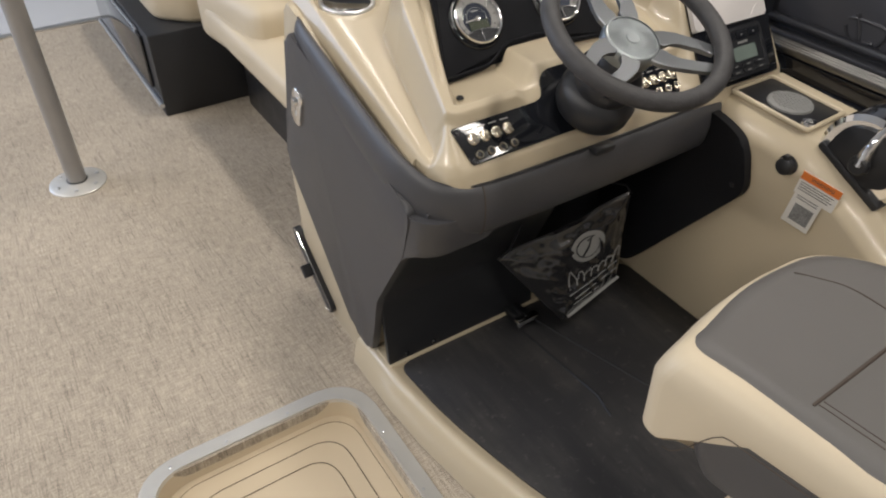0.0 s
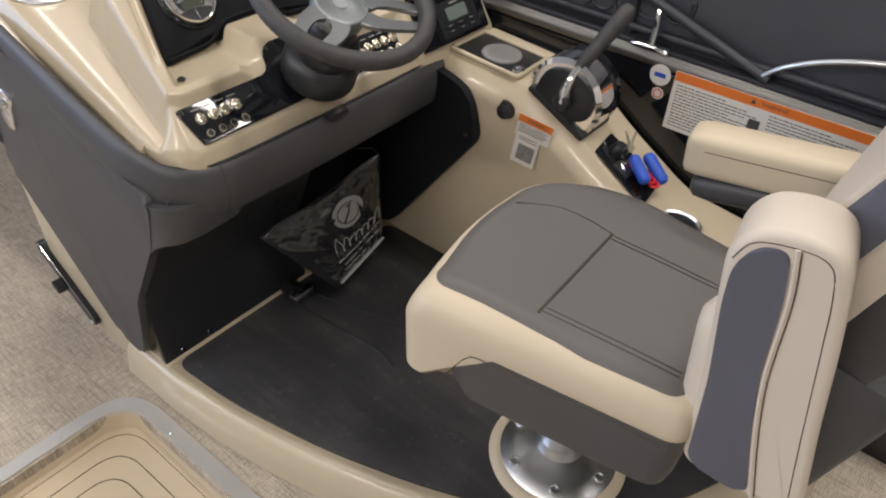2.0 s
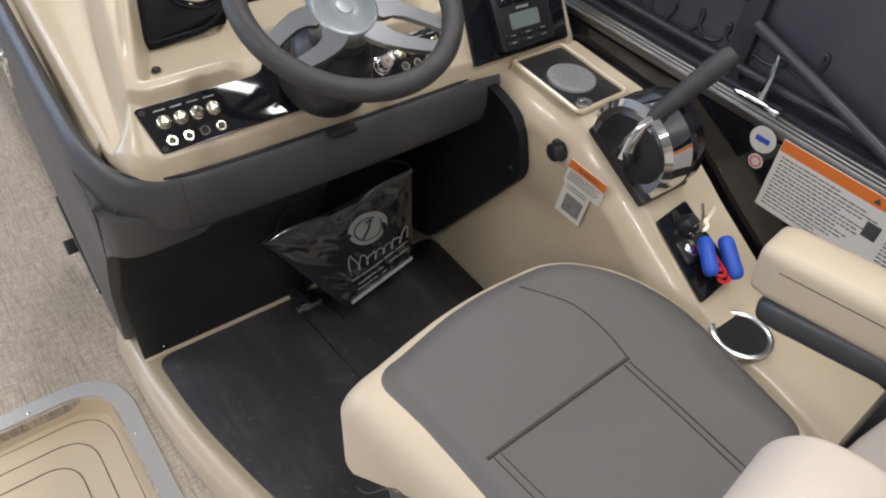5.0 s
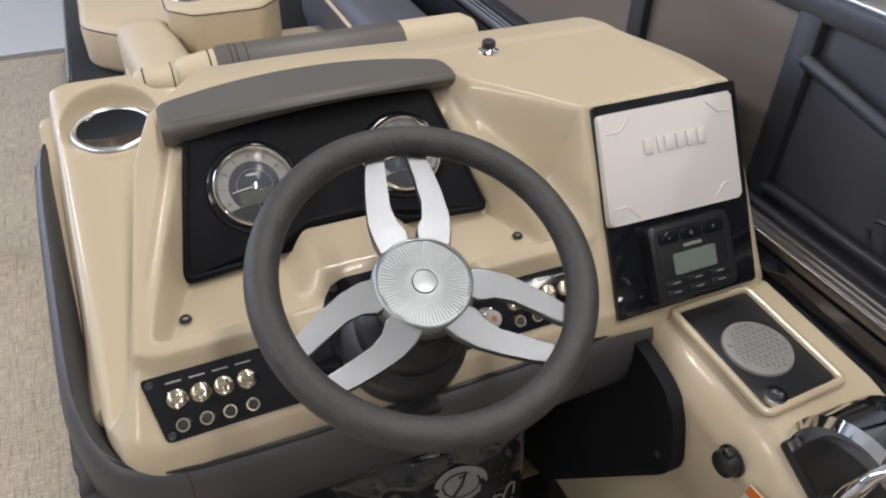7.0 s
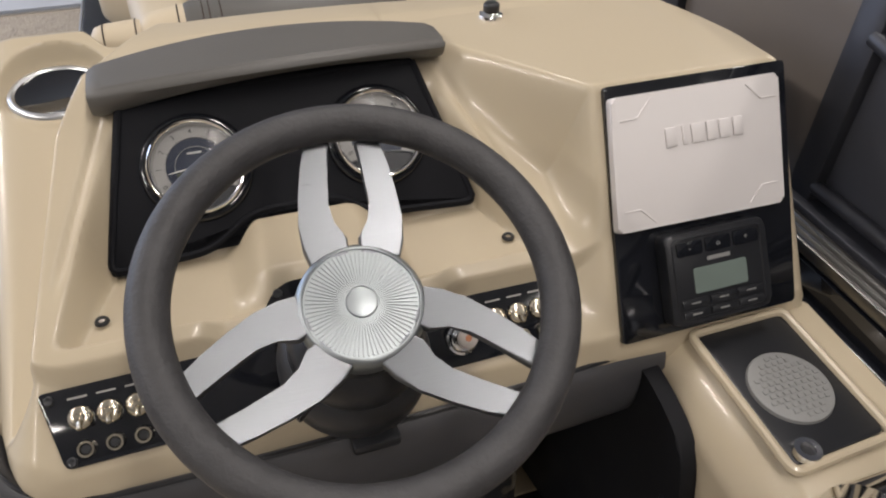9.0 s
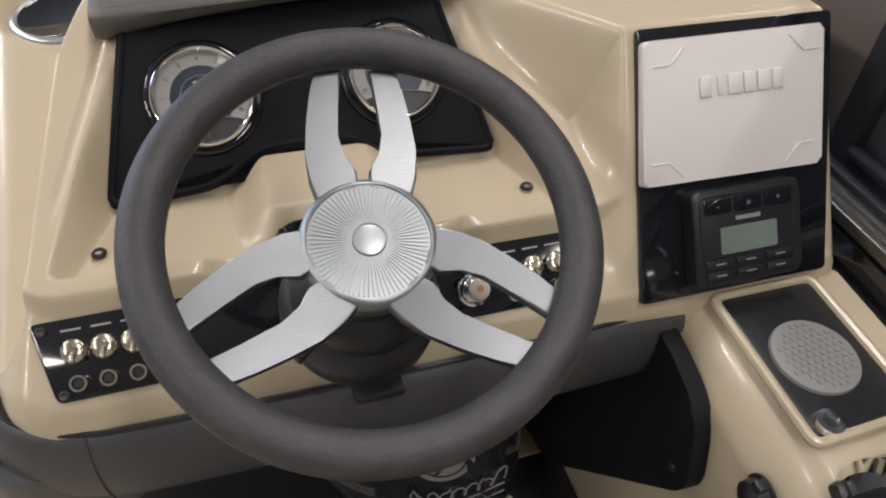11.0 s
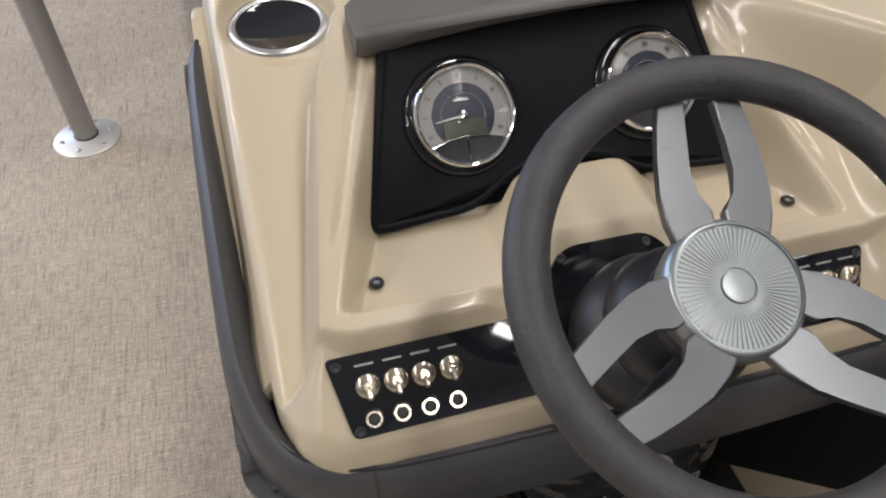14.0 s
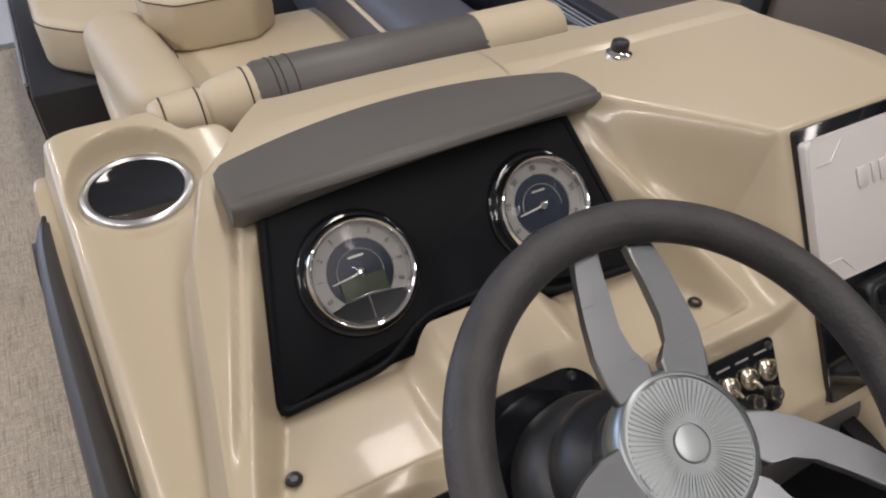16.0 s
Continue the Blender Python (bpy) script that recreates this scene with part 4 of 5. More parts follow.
# throttle
thr = thing("throttle_control", "chrome and black throttle control with a rubber grip lever", "throttle", (1.245, 1.100, 0.665))
AX = pose(0, 0, 0, 0, 90, 0)


def drum(r, x0, x1, ch):
    return moved(lathe([(0, x0), (r - ch, x0), (r, x0 + ch), (r, x1 - ch), (r - ch, x1), (0, x1)], 48), AX)


part("drum", drum(0.088, 0.020, 0.060, 0.010), GLOSS, thr, "gloss black drum", m=Matrix.Translation((0, 0, 0.012)))
part("chrome_band", drum(0.0900, -0.044, 0.024, 0.010), CHROME, thr, "chrome band", m=Matrix.Translation((0, 0, 0.012)))
part("faceplate", moved(prism(rounded([(-0.075, -0.07), (0.075, -0.02), (0.07, 0.05), (0.02, 0.075), (-0.055, 0.06)], 0.04), 0, 0.008, 0.004), plane_pose((-0.044, 0, 0.012), (0, -1, -0.15), (0, -0.15, 1)) @ pose(0, 0, 0.0)), BLACK, thr, "black faceplate")
part("base_plate", moved(box(-0.055, 0.068, -0.085, 0.080, -0.03, -0.012, 0.006), pose(0, 0, 0.0, 26, 0, 0)), BLACK, thr)
part("pivot_cap", drum(0.019, -0.02, 0.0, 0.004), BLACK, thr, m=Matrix.Translation((-0.058, -0.012, 0.020)))
part("crank", sweep([(-0.060, -0.012, 0.020), (-0.058, -0.014, 0.05), (-0.045, -0.018, 0.075), (-0.025, -0.024, 0.095)], [0.021, 0.018, 0.014, 0.012], 14, flat=0.7), CHROME, thr, "chrome crank arm")
grip = part("grip", sweep([(-0.04, -0.016, 0.078), (-0.03, -0.02, 0.090), (0.0, -0.036, 0.130), (0.033, -0.052, 0.172), (0.052, -0.062, 0.197), (0.058, -0.065, 0.205)], [0.010, 0.0135, 0.016, 0.0185, 0.0185, 0.012], 16), RUBBER, thr, "dark rubber grip")
part("trim_switch", sweep([(0.0, -0.050, 0.134), (0.012, -0.056, 0.149)], 0.006, 8), BLACK, thr)
# ignition panel, keys and floats
KP = plane_pose((1.247, 0.945, 0.551), (1, 0.0, 0.0), (0, 1, 0.58))
ign = part("ignition_panel", prism(rounded([(-0.046, -0.086), (0.055, -0.075), (0.042, 0.080), (-0.042, 0.070)], 0.006), 0.001, 0.005, 0.001), GLOSS, sidec, "gloss black ignition panel", m=Matrix.Translation((-1.25, -1.1, 0)) @ KP)
part("lanyard_switch", lathe([(0, 0.022), (0.012, 0.022), (0.016, 0.018), (0.017, 0.004), (0.019, 0.004), (0.019, 0)], 24), BLACK, ign, m=Matrix.Translation((0.012, 0.040, 0.005)))
part("ignition_lock", lathe([(0, 0.012), (0.009, 0.012), (0.012, 0.010), (0.015, 0.004), (0.017, 0.004), (0.017, 0)], 24), CHROME, ign, m=Matrix.Translation((-0.012, 0.002, 0.005)))
part("switch_block", box(-0.028, 0.0, -0.012, 0.03, 0.004, 0.013, 0.003), BLACK, ign, m=Matrix.Translation((-0.008, -0.008, 0)))
keys = thing("key_ring", "keys with two blue foam floats and a red coiled cord", "keys", (1.262, 0.955, 0.575))
part("ring", sweep([(0.014 * math.cos(a), 0.004, 0.004 + 0.014 * math.sin(a)) for a in (2 * math.pi * i / 24 for i in range(24))], 0.0014, 6, closed=True), CHROME, keys)
for a in (-20, 35):
    part("key", moved(merge(lathe([(0.004, 0), (0.011, 0), (0.011, 0.0025), (0.004, 0.0025)], 16), box(-0.003, 0.003, 0.009, 0.038, 0, 0.002)), pose(0.01, 0.0, 0.012, 50, 10, a - 50)), PEWTER, keys)
part("float", moved(pillow(0.026, 0.072, 0.026, 0.012, 6), pose(-0.024, -0.046, -0.006, 24, 0, -30)), BLUEFOAM, keys, "blue foam key float")
part("float", moved(pillow(0.028, 0.078, 0.026, 0.012, 6), pose(0.016, -0.066, -0.014, 28, 0, -22)), BLUEFOAM, keys, "blue foam key float")
coil = [(-0.014 + 0.010 * math.cos(a * 2.4), -0.088 + 0.012 * math.sin(a * 2.4) + 0.004 * a, -0.036 + 0.0022 * a) for a in np.linspace(0, 16, 120)]
part("cord", sweep(coil, 0.0032, 6), RED, keys, "red coiled cord")
cup2 = part("cup_holder", lathe([(0.052, 0.0), (0.0525, 0.004), (0.048, 0.006), (0.043, 0.003), (0.042, -0.05), (0, -0.052)], 40), SATIN, sidec, "chrome cup holder", m=Matrix.Translation((1.228 - 1.25, 0.795 - 1.1, 0.484)))
# black sheet over the mouth stands in for the shade down inside
part("cup_dark_disc", lathe([(0, 0.001), (0.0425, 0.0015)], 32), GLOSS, cup2)
# ---------------------------------------------------------------- helm platform
PAN = [(0.428, 1.72), (0.430, 1.55), (0.443, 1.40), (0.465, 1.27), (0.493, 1.145), (0.528, 1.02), (0.569, 0.90), (0.614, 0.793), (0.68, 0.66), (0.77, 0.53), (0.90, 0.42), (1.05, 0.36), (1.2, 0.34), (1.38, 0.34), (1.38, 1.72)]


def pan():
    bm = bmesh.new()
    c = Vector((1.05, 1.1))
    rows = []
    for off, z in ((0.022, 0.0), (0.016, 0.045), (0.008, 0.085), (-0.002, 0.097), (-0.012, 0.100), (-0.024, 0.098), (-0.034, 0.092)):
        rows.append([bm.verts.new((*(Vector(p) + (Vector(p) - c).normalized() * off), z)) for p in PAN])
    k = len(PAN)
    for a, b in zip(rows, rows[1:]):
        for i in range(k):
            bm.faces.new((a[i], a[(i + 1) % k], b[(i + 1) % k], b[i]))
    bm.faces.new(rows[-1])
    return bm


plat = thing("helm_platform", "low beige fibreglass helm platform with a black foot mat", "platform", (1.0, 1.1, 0))
PM = Matrix.Translation((-1.0, -1.1, 0))
part("pan", pan(), GEL, plat, m=PM)
MATO = rounded([(0.462, 1.583), (0.474, 1.40), (0.522, 1.16), (0.60, 0.92), (0.70, 0.72), (0.85, 0.56), (1.06, 0.46), (1.185, 0.46), (1.185, 1.583)], [0.03, 0.08, 0.1, 0.1, 0.1, 0.1, 0.1, 0.03, 0.03])
part("foot_mat", prism(MATO, 0.088, 0.0985, 0.002), MAT, plat, "worn black foot mat", m=PM)
part("back_sill", box(0.44, 1.16, 1.583, 1.70, 0.08, 0.1035, 0.004), GEL, plat, m=PM)
part("mat_groove", merge(sweep([(0.78, 1.52, 0.0985), (0.80, 1.26, 0.0985), (0.785, 1.20, 0.0985)], 0.0034, 6), sweep([(0.83, 1.54, 0.0985), (0.93, 1.18, 0.0985), (0.955, 1.08, 0.0985)], 0.0034, 6)), BLACK, plat, m=PM)
part("platform_seam", sweep([(0.422, 1.668, 0.02), (0.424, 1.668, 0.06), (0.432, 1.668, 0.0985), (0.445, 1.668, 0.102)], 0.0015, 6), STITCH, plat, m=PM)
pedal = thing("foot_pedal", "small chrome foot pedal under the dash", "pedal", (0.80, 1.545, 0.0985))
part("stalk", sweep([(0.0, 0.04, 0.02), (0.0, 0.0, 0.02), (-0.004, -0.02, 0.03)], 0.007, 8), BLACK, pedal)
part("tread", box(-0.035, 0.03, -0.03, -0.008, 0.016, 0.034, 0.005), CHROME, pedal)
part("foot", box(-0.02, 0.02, 0.0, 0.05, 0.0, 0.022, 0.003), BLACK, pedal)

# hanging literature bag under the dash
bag = thing("plastic_bag", "black glossy plastic bag with silver printing hanging under the dash", "bag", (0.88, 1.50, 0.31))
BTL, BTR, BBR, BBL = Vector((0.724, 1.570, 0.322)), Vector((1.043, 1.484, 0.446)), Vector((1.056, 1.488, 0.172)), Vector((0.856, 1.462, 0.139))
BN = (BTR - BBL).cross(BTL - BBR).normalized()
BN = BN if BN.y < 0 else -BN
BC = Vector((0.88, 1.50, 0.31))


def bag_at(u, v, off=0.0):
    """A point on the hanging bag: u across, v up, off out of its face."""
    p = (BBL.lerp(BBR, u)).lerp(BTL.lerp(BTR, u), v) - BC
    e = min(u, 1 - u, v, 1 - v)
    swell = 0.020 * min(1, max(e, 0) * 6) ** 0.6
    return p + BN * (swell + off)


def bag_body():
    bm = bmesh.new()
    n, m = 64, 52
    for s in (1, -1):
        g = []
        for i in range(n + 1):
            row = []
            for j in range(m + 1):
                u, v = i / n, j / m
                e = min(u, 1 - u, v, 1 - v)
                w = (0.008 * noise.noise(Vector((u * 4, v * 4, s * 3))) + 0.007 * (0.3 - abs(noise.noise(Vector((u * 6 + v * 5, v * 4 - u * 3, s))))) + 0.003 * noise.noise(Vector((u * 17, v * 13, s)))) * min(1, e * 9)
                p = bag_at(u, v)
                if s < 0:
                    p = bag_at(u, v) - BN * 0.04 * min(1, max(e, 0) * 6) ** 0.6
                row.append(bm.verts.new(p + BN * w + Vector((0, 0, 0.006 * math.sin(9 * u) * (v > 0.98)))))
            g.append(row)
        for i in range(n):
            for j in range(m):
                bm.faces.new((g[i][j], g[i + 1][j], g[i + 1][j + 1], g[i][j + 1])[::s])
    bmesh.ops.remove_doubles(bm, verts=bm.verts, dist=0.0004)
    return bm


def ribbon(points, width, rise=0.0035):
    """A flat printed stroke on the bag through (u, v) points."""
    return sweep([bag_at(u, v, rise) for u, v in points], width, 5, flat=0.6)


def loops(u0, u1, v, amp, turns, lead):
    """Flowing plain loops along a line, in no letter's shape."""
    n = turns * 14
    out = []
    for i in range(n + 1):
        t = i / n
        a = 2 * math.pi * turns * t
        k = 1.0 + lead * math.exp(-((t - 0.03) / 0.06) ** 2) + 0.5 * (math.sin(5.1 * t * turns) > 0.6)
        out.append((u0 + (u1 - u0) * t - 0.022 * math.sin(a) + 0.30 * amp * k * (0.5 - 0.5 * math.cos(a)), v + 0.03 * t + amp * k * (0.5 - 0.5 * math.cos(a))))
    return out


FADEDINK = mat("faded_print", (0.24, 0.24, 0.235), 0.35)
part("bag_body", bag_body(), mat("crinkled_black_film", (0.012, 0.012, 0.014), 0.2, coat=0.9, bump=1.0, bump_scale=22), bag)
part("handle_strap", sweep([bag_at(0.0, 0.98), bag_at(0.1, 1.05, 0.01), bag_at(0.35, 1.35), bag_at(0.7, 1.35), bag_at(0.95, 1.1), bag_at(1.0, 0.98)], 0.004, 6, flat=0.4), BLACK, bag)


def emblem():
    """A filled oval print that follows the swelling of the bag."""
    bm = bmesh.new()
    rings = [[bm.verts.new(bag_at(0.60 + 0.150 * k * math.cos(q), 0.70 + 0.165 * k * math.sin(q), 0.0035)) for q in (2 * math.pi * i / 36 for i in range(36))] for k in (0.02, 0.5, 1.0)]
    for a, b in zip(rings, rings[1:]):
        for i in range(36):
            bm.faces.new((a[i], a[(i + 1) % 36], b[(i + 1) % 36], b[i]))
    bm.faces.new(rings[0])
    return bm


part("round_emblem", emblem(), FADEDINK, bag, "silver oval print")
part("emblem_mark", sweep([bag_at(0.60 + 0.105 * math.cos(q), 0.70 + 0.115 * math.sin(q), 0.005) for q in np.linspace(0.9, 6.6, 36)], 0.0016, 6, flat=0.5), BLACK, bag)
part("emblem_mark", sweep([bag_at(0.53, 0.62, 0.005), bag_at(0.60, 0.70, 0.005), bag_at(0.64, 0.79, 0.005), bag_at(0.60, 0.77, 0.005)], 0.003, 6, flat=0.5), BLACK, bag)
part("script_mark", ribbon(loops(0.30, 0.90, 0.33, 0.085, 7, 1.2), 0.0017), FADEDINK, bag)
part("underline", ribbon([(0.26, 0.27), (0.5, 0.275), (0.9, 0.31)], 0.0013), FADEDINK, bag)
part("print_line", ribbon([(0.30, 0.20), (0.9, 0.22)], 0.0012), FADEDINK, bag)
part("print_line", ribbon([(0.25, 0.145), (0.62, 0.155)], 0.0010), FADEDINK, bag)
part("bag_hem", ribbon([(0.10, 0.03), (0.5, 0.035), (0.97, 0.04)], 0.0062, 0.002), FADEDINK, bag)

# ---------------------------------------------------------------- step well
well = tagged(thing("step_well", "tan lined step well with a satin aluminium frame", "step well", (0.1, 1.1, 0)), kind="")
WM = Matrix.Translation((-0.1, -1.1, 0))


def band(o0, z0, o1, z1):
    bm = bmesh.new()
    a = [bm.verts.new((*p, z0)) for p in o0]
    b = [bm.verts.new((*p, z1)) for p in o1]
    for i in range(len(a)):
        bm.faces.new((a[i], a[(i + 1) % len(a)], b[(i + 1) % len(a)], b[i]))
    return bm


def inset(d, r):
    return rounded([(WX0 + d, WY0 + d), (WX1 - d, WY0 + d), (WX1 - d, WY1 - d), (WX0 + d, WY1 - d)], max(r, 0.01), 10)


I2 = inset(0.028, 0.094)
part("frame", merge(band(inset(-0.010, 0.13), -0.002, inset(-0.008, 0.128), 0.004), band(inset(-0.008, 0.128), 0.004, I2, 0.006), band(I2, 0.006, inset(0.030, 0.092), -0.012)), FRAMEPAINT, well, "pale aluminium frame", m=WM)
part("liner", merge(band(inset(0.028, 0.094), 0.0, inset(0.038, 0.085), -0.045), band(inset(0.038, 0.085), -0.045, inset(0.26, 0.01), -0.05)), TRAYMAT, well, "tan ribbed liner", m=WM)
for d in (0.052, 0.096, 0.140):
    part("liner_groove", sweep([(x, y, -0.0455) for x, y in inset(d, 0.095 - d * 0.2)], 0.0010, 5, closed=True), STITCH, well, m=WM)
for fx, fy in ((0.374, 1.50), (0.374, 1.32), (0.374, 1.12), (0.20, 1.672), (0.05, 1.672), (-0.08, 1.672)):
    part("rivet", lathe([(0, 0.0015), (0.003, 0.001), (0.004, 0)], 10), SATIN, well, m=Matrix.Translation((fx - 0.1 - 0.008 * (fx > 0.3), fy - 1.1 - 0.004 * (fx < 0.3), 0.006)))
slab("trim_under", WX0 - 0.02, WX1 + 0.02, WY0 - 0.02, WY1 + 0.02, -0.12, -0.06, BLACK, "black underside of the step well", "trim")

# ---------------------------------------------------------------- helm chair
chair = thing("helm_chair", "helm chair in slate grey and beige stitched vinyl on a pedestal", "chair", (0.848, 0.80, 0.0985), 8)


def seat_outline(hw, yb, yf, r):
    """The seat from above: a straight port side, a starboard side that tapers to the back."""
    return rounded([(-hw * 0.93, yb), (hw * 0.585, yb), (hw * 0.86, yf - 0.225), (hw * 0.79, yf - 0.120), (hw * 0.55, yf - 0.045), (-hw * 0.15, yf - 0.012), (-hw * 0.96, yf - 0.030)], [r * 0.8, r * 0.8, 0.10, 0.08, 0.10, 0.15, r * 0.8], 8)


def seat_loft(levels, front=0.0, flare=0.0):
    """Stacked rounded outlines (half width, y back, y front, corner, z); front drops the lower lip, flare widens the back."""
    bm = bmesh.new()
    rows = []
    for hw, yb, yf, r, z in levels:
        o = seat_outline(hw, yb, yf, r)
        o = [tuple(Vector(o[i]).lerp(Vector(o[(i + 1) % len(o)]), j / 6)) for i in range(len(o)) for j in range(6)]
        rows.append([bm.verts.new((x * (1 + flare * float(smooth_step(-0.14, 0.06, -y)) * float(smooth_step(0.15, 0.20, -x))), y, z + 0.02 * max(0, abs(x) / 0.235 - 0.75) * (1 if z > 0.5 else 0) - front * (z < 0.474) * float(smooth_step(0.085, 0.165, y)))) for x, y in o])
    for a, b in zip(rows, rows[1:]):
        for i in range(len(a)):
            bm.faces.new((a[i], a[(i + 1) % len(a)], b[(i + 1) % len(a)], b[i]))
    bm.faces.new(rows[-1]), bm.faces.new(rows[0][::-1])
    return bm


part("seat_base", seat_loft([(0.228, -0.22, 0.135, 0.05, 0.332), (0.252, -0.23, 0.155, 0.05, 0.340), (0.261, -0.235, 0.170, 0.05, 0.375), (0.2655, -0.238, 0.180, 0.05, 0.43), (0.2665, -0.239, 0.185, 0.05, 0.470), (0.24, -0.235, 0.185, 0.05, 0.478)]), VGREY, chair, "charcoal vinyl seat base")
part("seat", seat_loft([(0.246, -0.235, 0.238, 0.05, 0.466), (0.260, -0.24, 0.250, 0.05, 0.467), (0.267, -0.24, 0.259, 0.05, 0.470), (0.2695, -0.24, 0.262, 0.05, 0.478), (0.268, -0.24, 0.258, 0.05, 0.492), (0.262, -0.238, 0.250, 0.05, 0.508), (0.250, -0.235, 0.242, 0.05, 0.524), (0.236, -0.22, 0.230, 0.05, 0.531), (0.205, -0.20, 0.202, 0.05, 0.533)], front=0.105), VBEIGE, chair, "beige vinyl seat cushion")
part("seam", sweep([(-0.2665, y, 0.476 - 0.105 * float(smooth_step(0.085, 0.165, y))) for y in np.linspace(-0.20, 0.17, 30)], 0.0010, 5), STITCH, chair)
part("seat_top", seat_loft([(0.240, -0.225, 0.240, 0.04, 0.516), (0.236, -0.22, 0.236, 0.04, 0.5265), (0.226, -0.215, 0.228, 0.045, 0.5345), (0.211, -0.205, 0.214, 0.045, 0.5405), (0.206, -0.20, 0.207, 0.05, 0.5415), (0.19, -0.19, 0.19, 0.05, 0.543), (0.12, -0.16, 0.11, 0.04, 0.5425)], flare=0.075), VSEAT, chair, "slate grey seat top", m=Matrix.Translation((0.008, 0, 0)))
part("seat_fold", sweep([(-0.190, 0.026, 0.5425), (-0.06, 0.013, 0.5427), (0.058, 0.001, 0.5430)], 0.0030, 6), STITCH, chair)
for seam in ([(-0.183, 0.022), (-0.188, -0.08), (-0.195, -0.195)], [(-0.173, 0.020), (-0.178, -0.08), (-0.185, -0.195)], [(0.044, -0.003), (0.034, -0.09), (0.019, -0.195)], [(0.054, -0.004), (0.044, -0.09), (0.029, -0.195)], [(0.058, 0.001), (0.073, 0.05), (0.077, 0.107), (0.060, 0.150), (0.045, 0.18)]):
    part("seam", sweep([(*p[:2], 0.5430) for p in resample([(x, y, 0) for x, y in seam], 5)], 0.0011, 5), STITCH, chair)


def outline_seam(hw, yb, yf, r, z, rad):
    o = seat_outline(hw, yb, yf, r)
    return sweep([(x, y, z) for x, y in o], rad, 5, closed=True)


part("seam", outline_seam(0.2655, -0.239, 0.2555, 0.05, 0.496, 0.0009), STITCH, chair)
# backrest: a side profile drawn across
BK = [(-0.234, 0.430), (-0.220, 0.60), (-0.198, 0.74), (-0.190, 0.80), (-0.212, 0.838), (-0.258, 0.850), (-0.306, 0.842), (-0.326, 0.79), (-0.345, 0.71), (-0.372, 0.57), (-0.398, 0.452), (-0.380, 0.425), (-0.31, 0.415)]


def back(outline, x0, x1, bevel):
    bm = prism(rounded(outline, 0.02, 5), 0, 1)
    for v in bm.verts:
        y, z, t = v.co.x, v.co.y, v.co.z
        v.co = (x0 + (x1 - x0) * t, y, z)
    bmesh.ops.bevel(bm, geom=[e for e in bm.edges if abs(e.verts[0].co.x - e.verts[1].co.x) < 1e-5], offset=bevel, segments=4, profile=0.5, affect="EDGES")
    return bm


def leaning(f0, f1, x0, x1, bevel):
    """A slab of the leaning back between two depths behind its front face."""
    front = [(-0.195, 0.50), (-0.215, 0.66), (-0.247, 0.805), (-0.305, 0.94), (-0.365, 1.07)]
    o = [(y - 0.92 * f0, z - 0.40 * f0) for y, z in front] + [(y - 0.92 * f1, z - 0.40 * f1) for y, z in front[::-1]]
    bm = prism(o, 0, 1)
    for v in bm.verts:
        y, z, t = v.co.x, v.co.y, v.co.z
        v.co = (x0 + (x1 - x0) * t, y, z)
    bmesh.ops.bevel(bm, geom=[e for e in bm.edges if abs(e.verts[0].co.x - e.verts[1].co.x) < 1e-5], offset=bevel, segments=3, profile=0.5, affect="EDGES")
    return bm


TURNBACK = Matrix.Translation((-0.13, -0.27, 0)) @ pose(0, 0, 0, 0, 0, -9) @ Matrix.Translation((0.13, 0.25, 0))
part("backrest", leaning(0.0, 0.010, -0.128, 0.228, 0.004), VCREAM, chair, "cream vinyl backrest edge", m=TURNBACK)
part("back_cushion", leaning(0.008, 0.064, -0.132, 0.230, 0.010), VBLUE, chair, "blue-grey vinyl back cushion", m=TURNBACK)
part("back_border", leaning(0.060, 0.098, -0.136, 0.232, 0.012), VCREAM, chair, "cream vinyl back border", m=TURNBACK)
part("back_shell", leaning(0.096, 0.17, -0.132, 0.230, 0.02), VGREY, chair, "charcoal back shell", m=TURNBACK)


def soft_block(outline, x0, x1, r):
    """A side profile drawn across, with its two faces rolled off by r."""
    o = rounded(outline, 0.026, 6)
    k = len(o)
    c = [Vector((*p, 0)) for p in o]
    area = sum(c[i].x * c[(i + 1) % k].y - c[(i + 1) % k].x * c[i].y for i in range(k))
    nrm = []
    for i in range(k):
        d = (c[(i + 1) % k] - c[i - 1]).normalized()
        nrm.append(Vector((-d.y, d.x, 0)) * (1 if area > 0 else -1))
    bm = bmesh.new()
    rows = []
    for j in range(14):
        a = math.pi * min(j, 6) / 12 if j < 7 else math.pi / 2 - math.pi * (j - 7) / 12
        off = r * (1 - math.sin(a))
        x = x0 + r * (1 - math.cos(a)) if j < 7 else x1 - r * (1 - math.cos(a))
        rows.append([bm.verts.new((x, (p + q * off).x, (p + q * off).y)) for p, q in zip(c, nrm)])
    for a, b in zip(rows, rows[1:]):
        for i in range(k):
            bm.faces.new((a[i], a[(i + 1) % k], b[(i + 1) % k], b[i]))
    for row, x in ((rows[0], x0), (rows[-1], x1)):
        rim = [bm.verts.new((x, (p + q * (r + 0.004)).x, (p + q * (r + 0.004)).y)) for p, q in zip(c, nrm)]
        for i in range(k):
            bm.faces.new((row[i], row[(i + 1) % k], rim[(i + 1) % k], rim[i]))
        hub_point = bm.verts.new((x, sum(v.co.y for v in rim) / k, sum(v.co.z for v in rim) / k))
        for i in range(k):
            bm.faces.new((rim[i], rim[(i + 1) % k], hub_point))
    bmesh.ops.recalc_face_normals(bm, faces=bm.faces)
    return bm


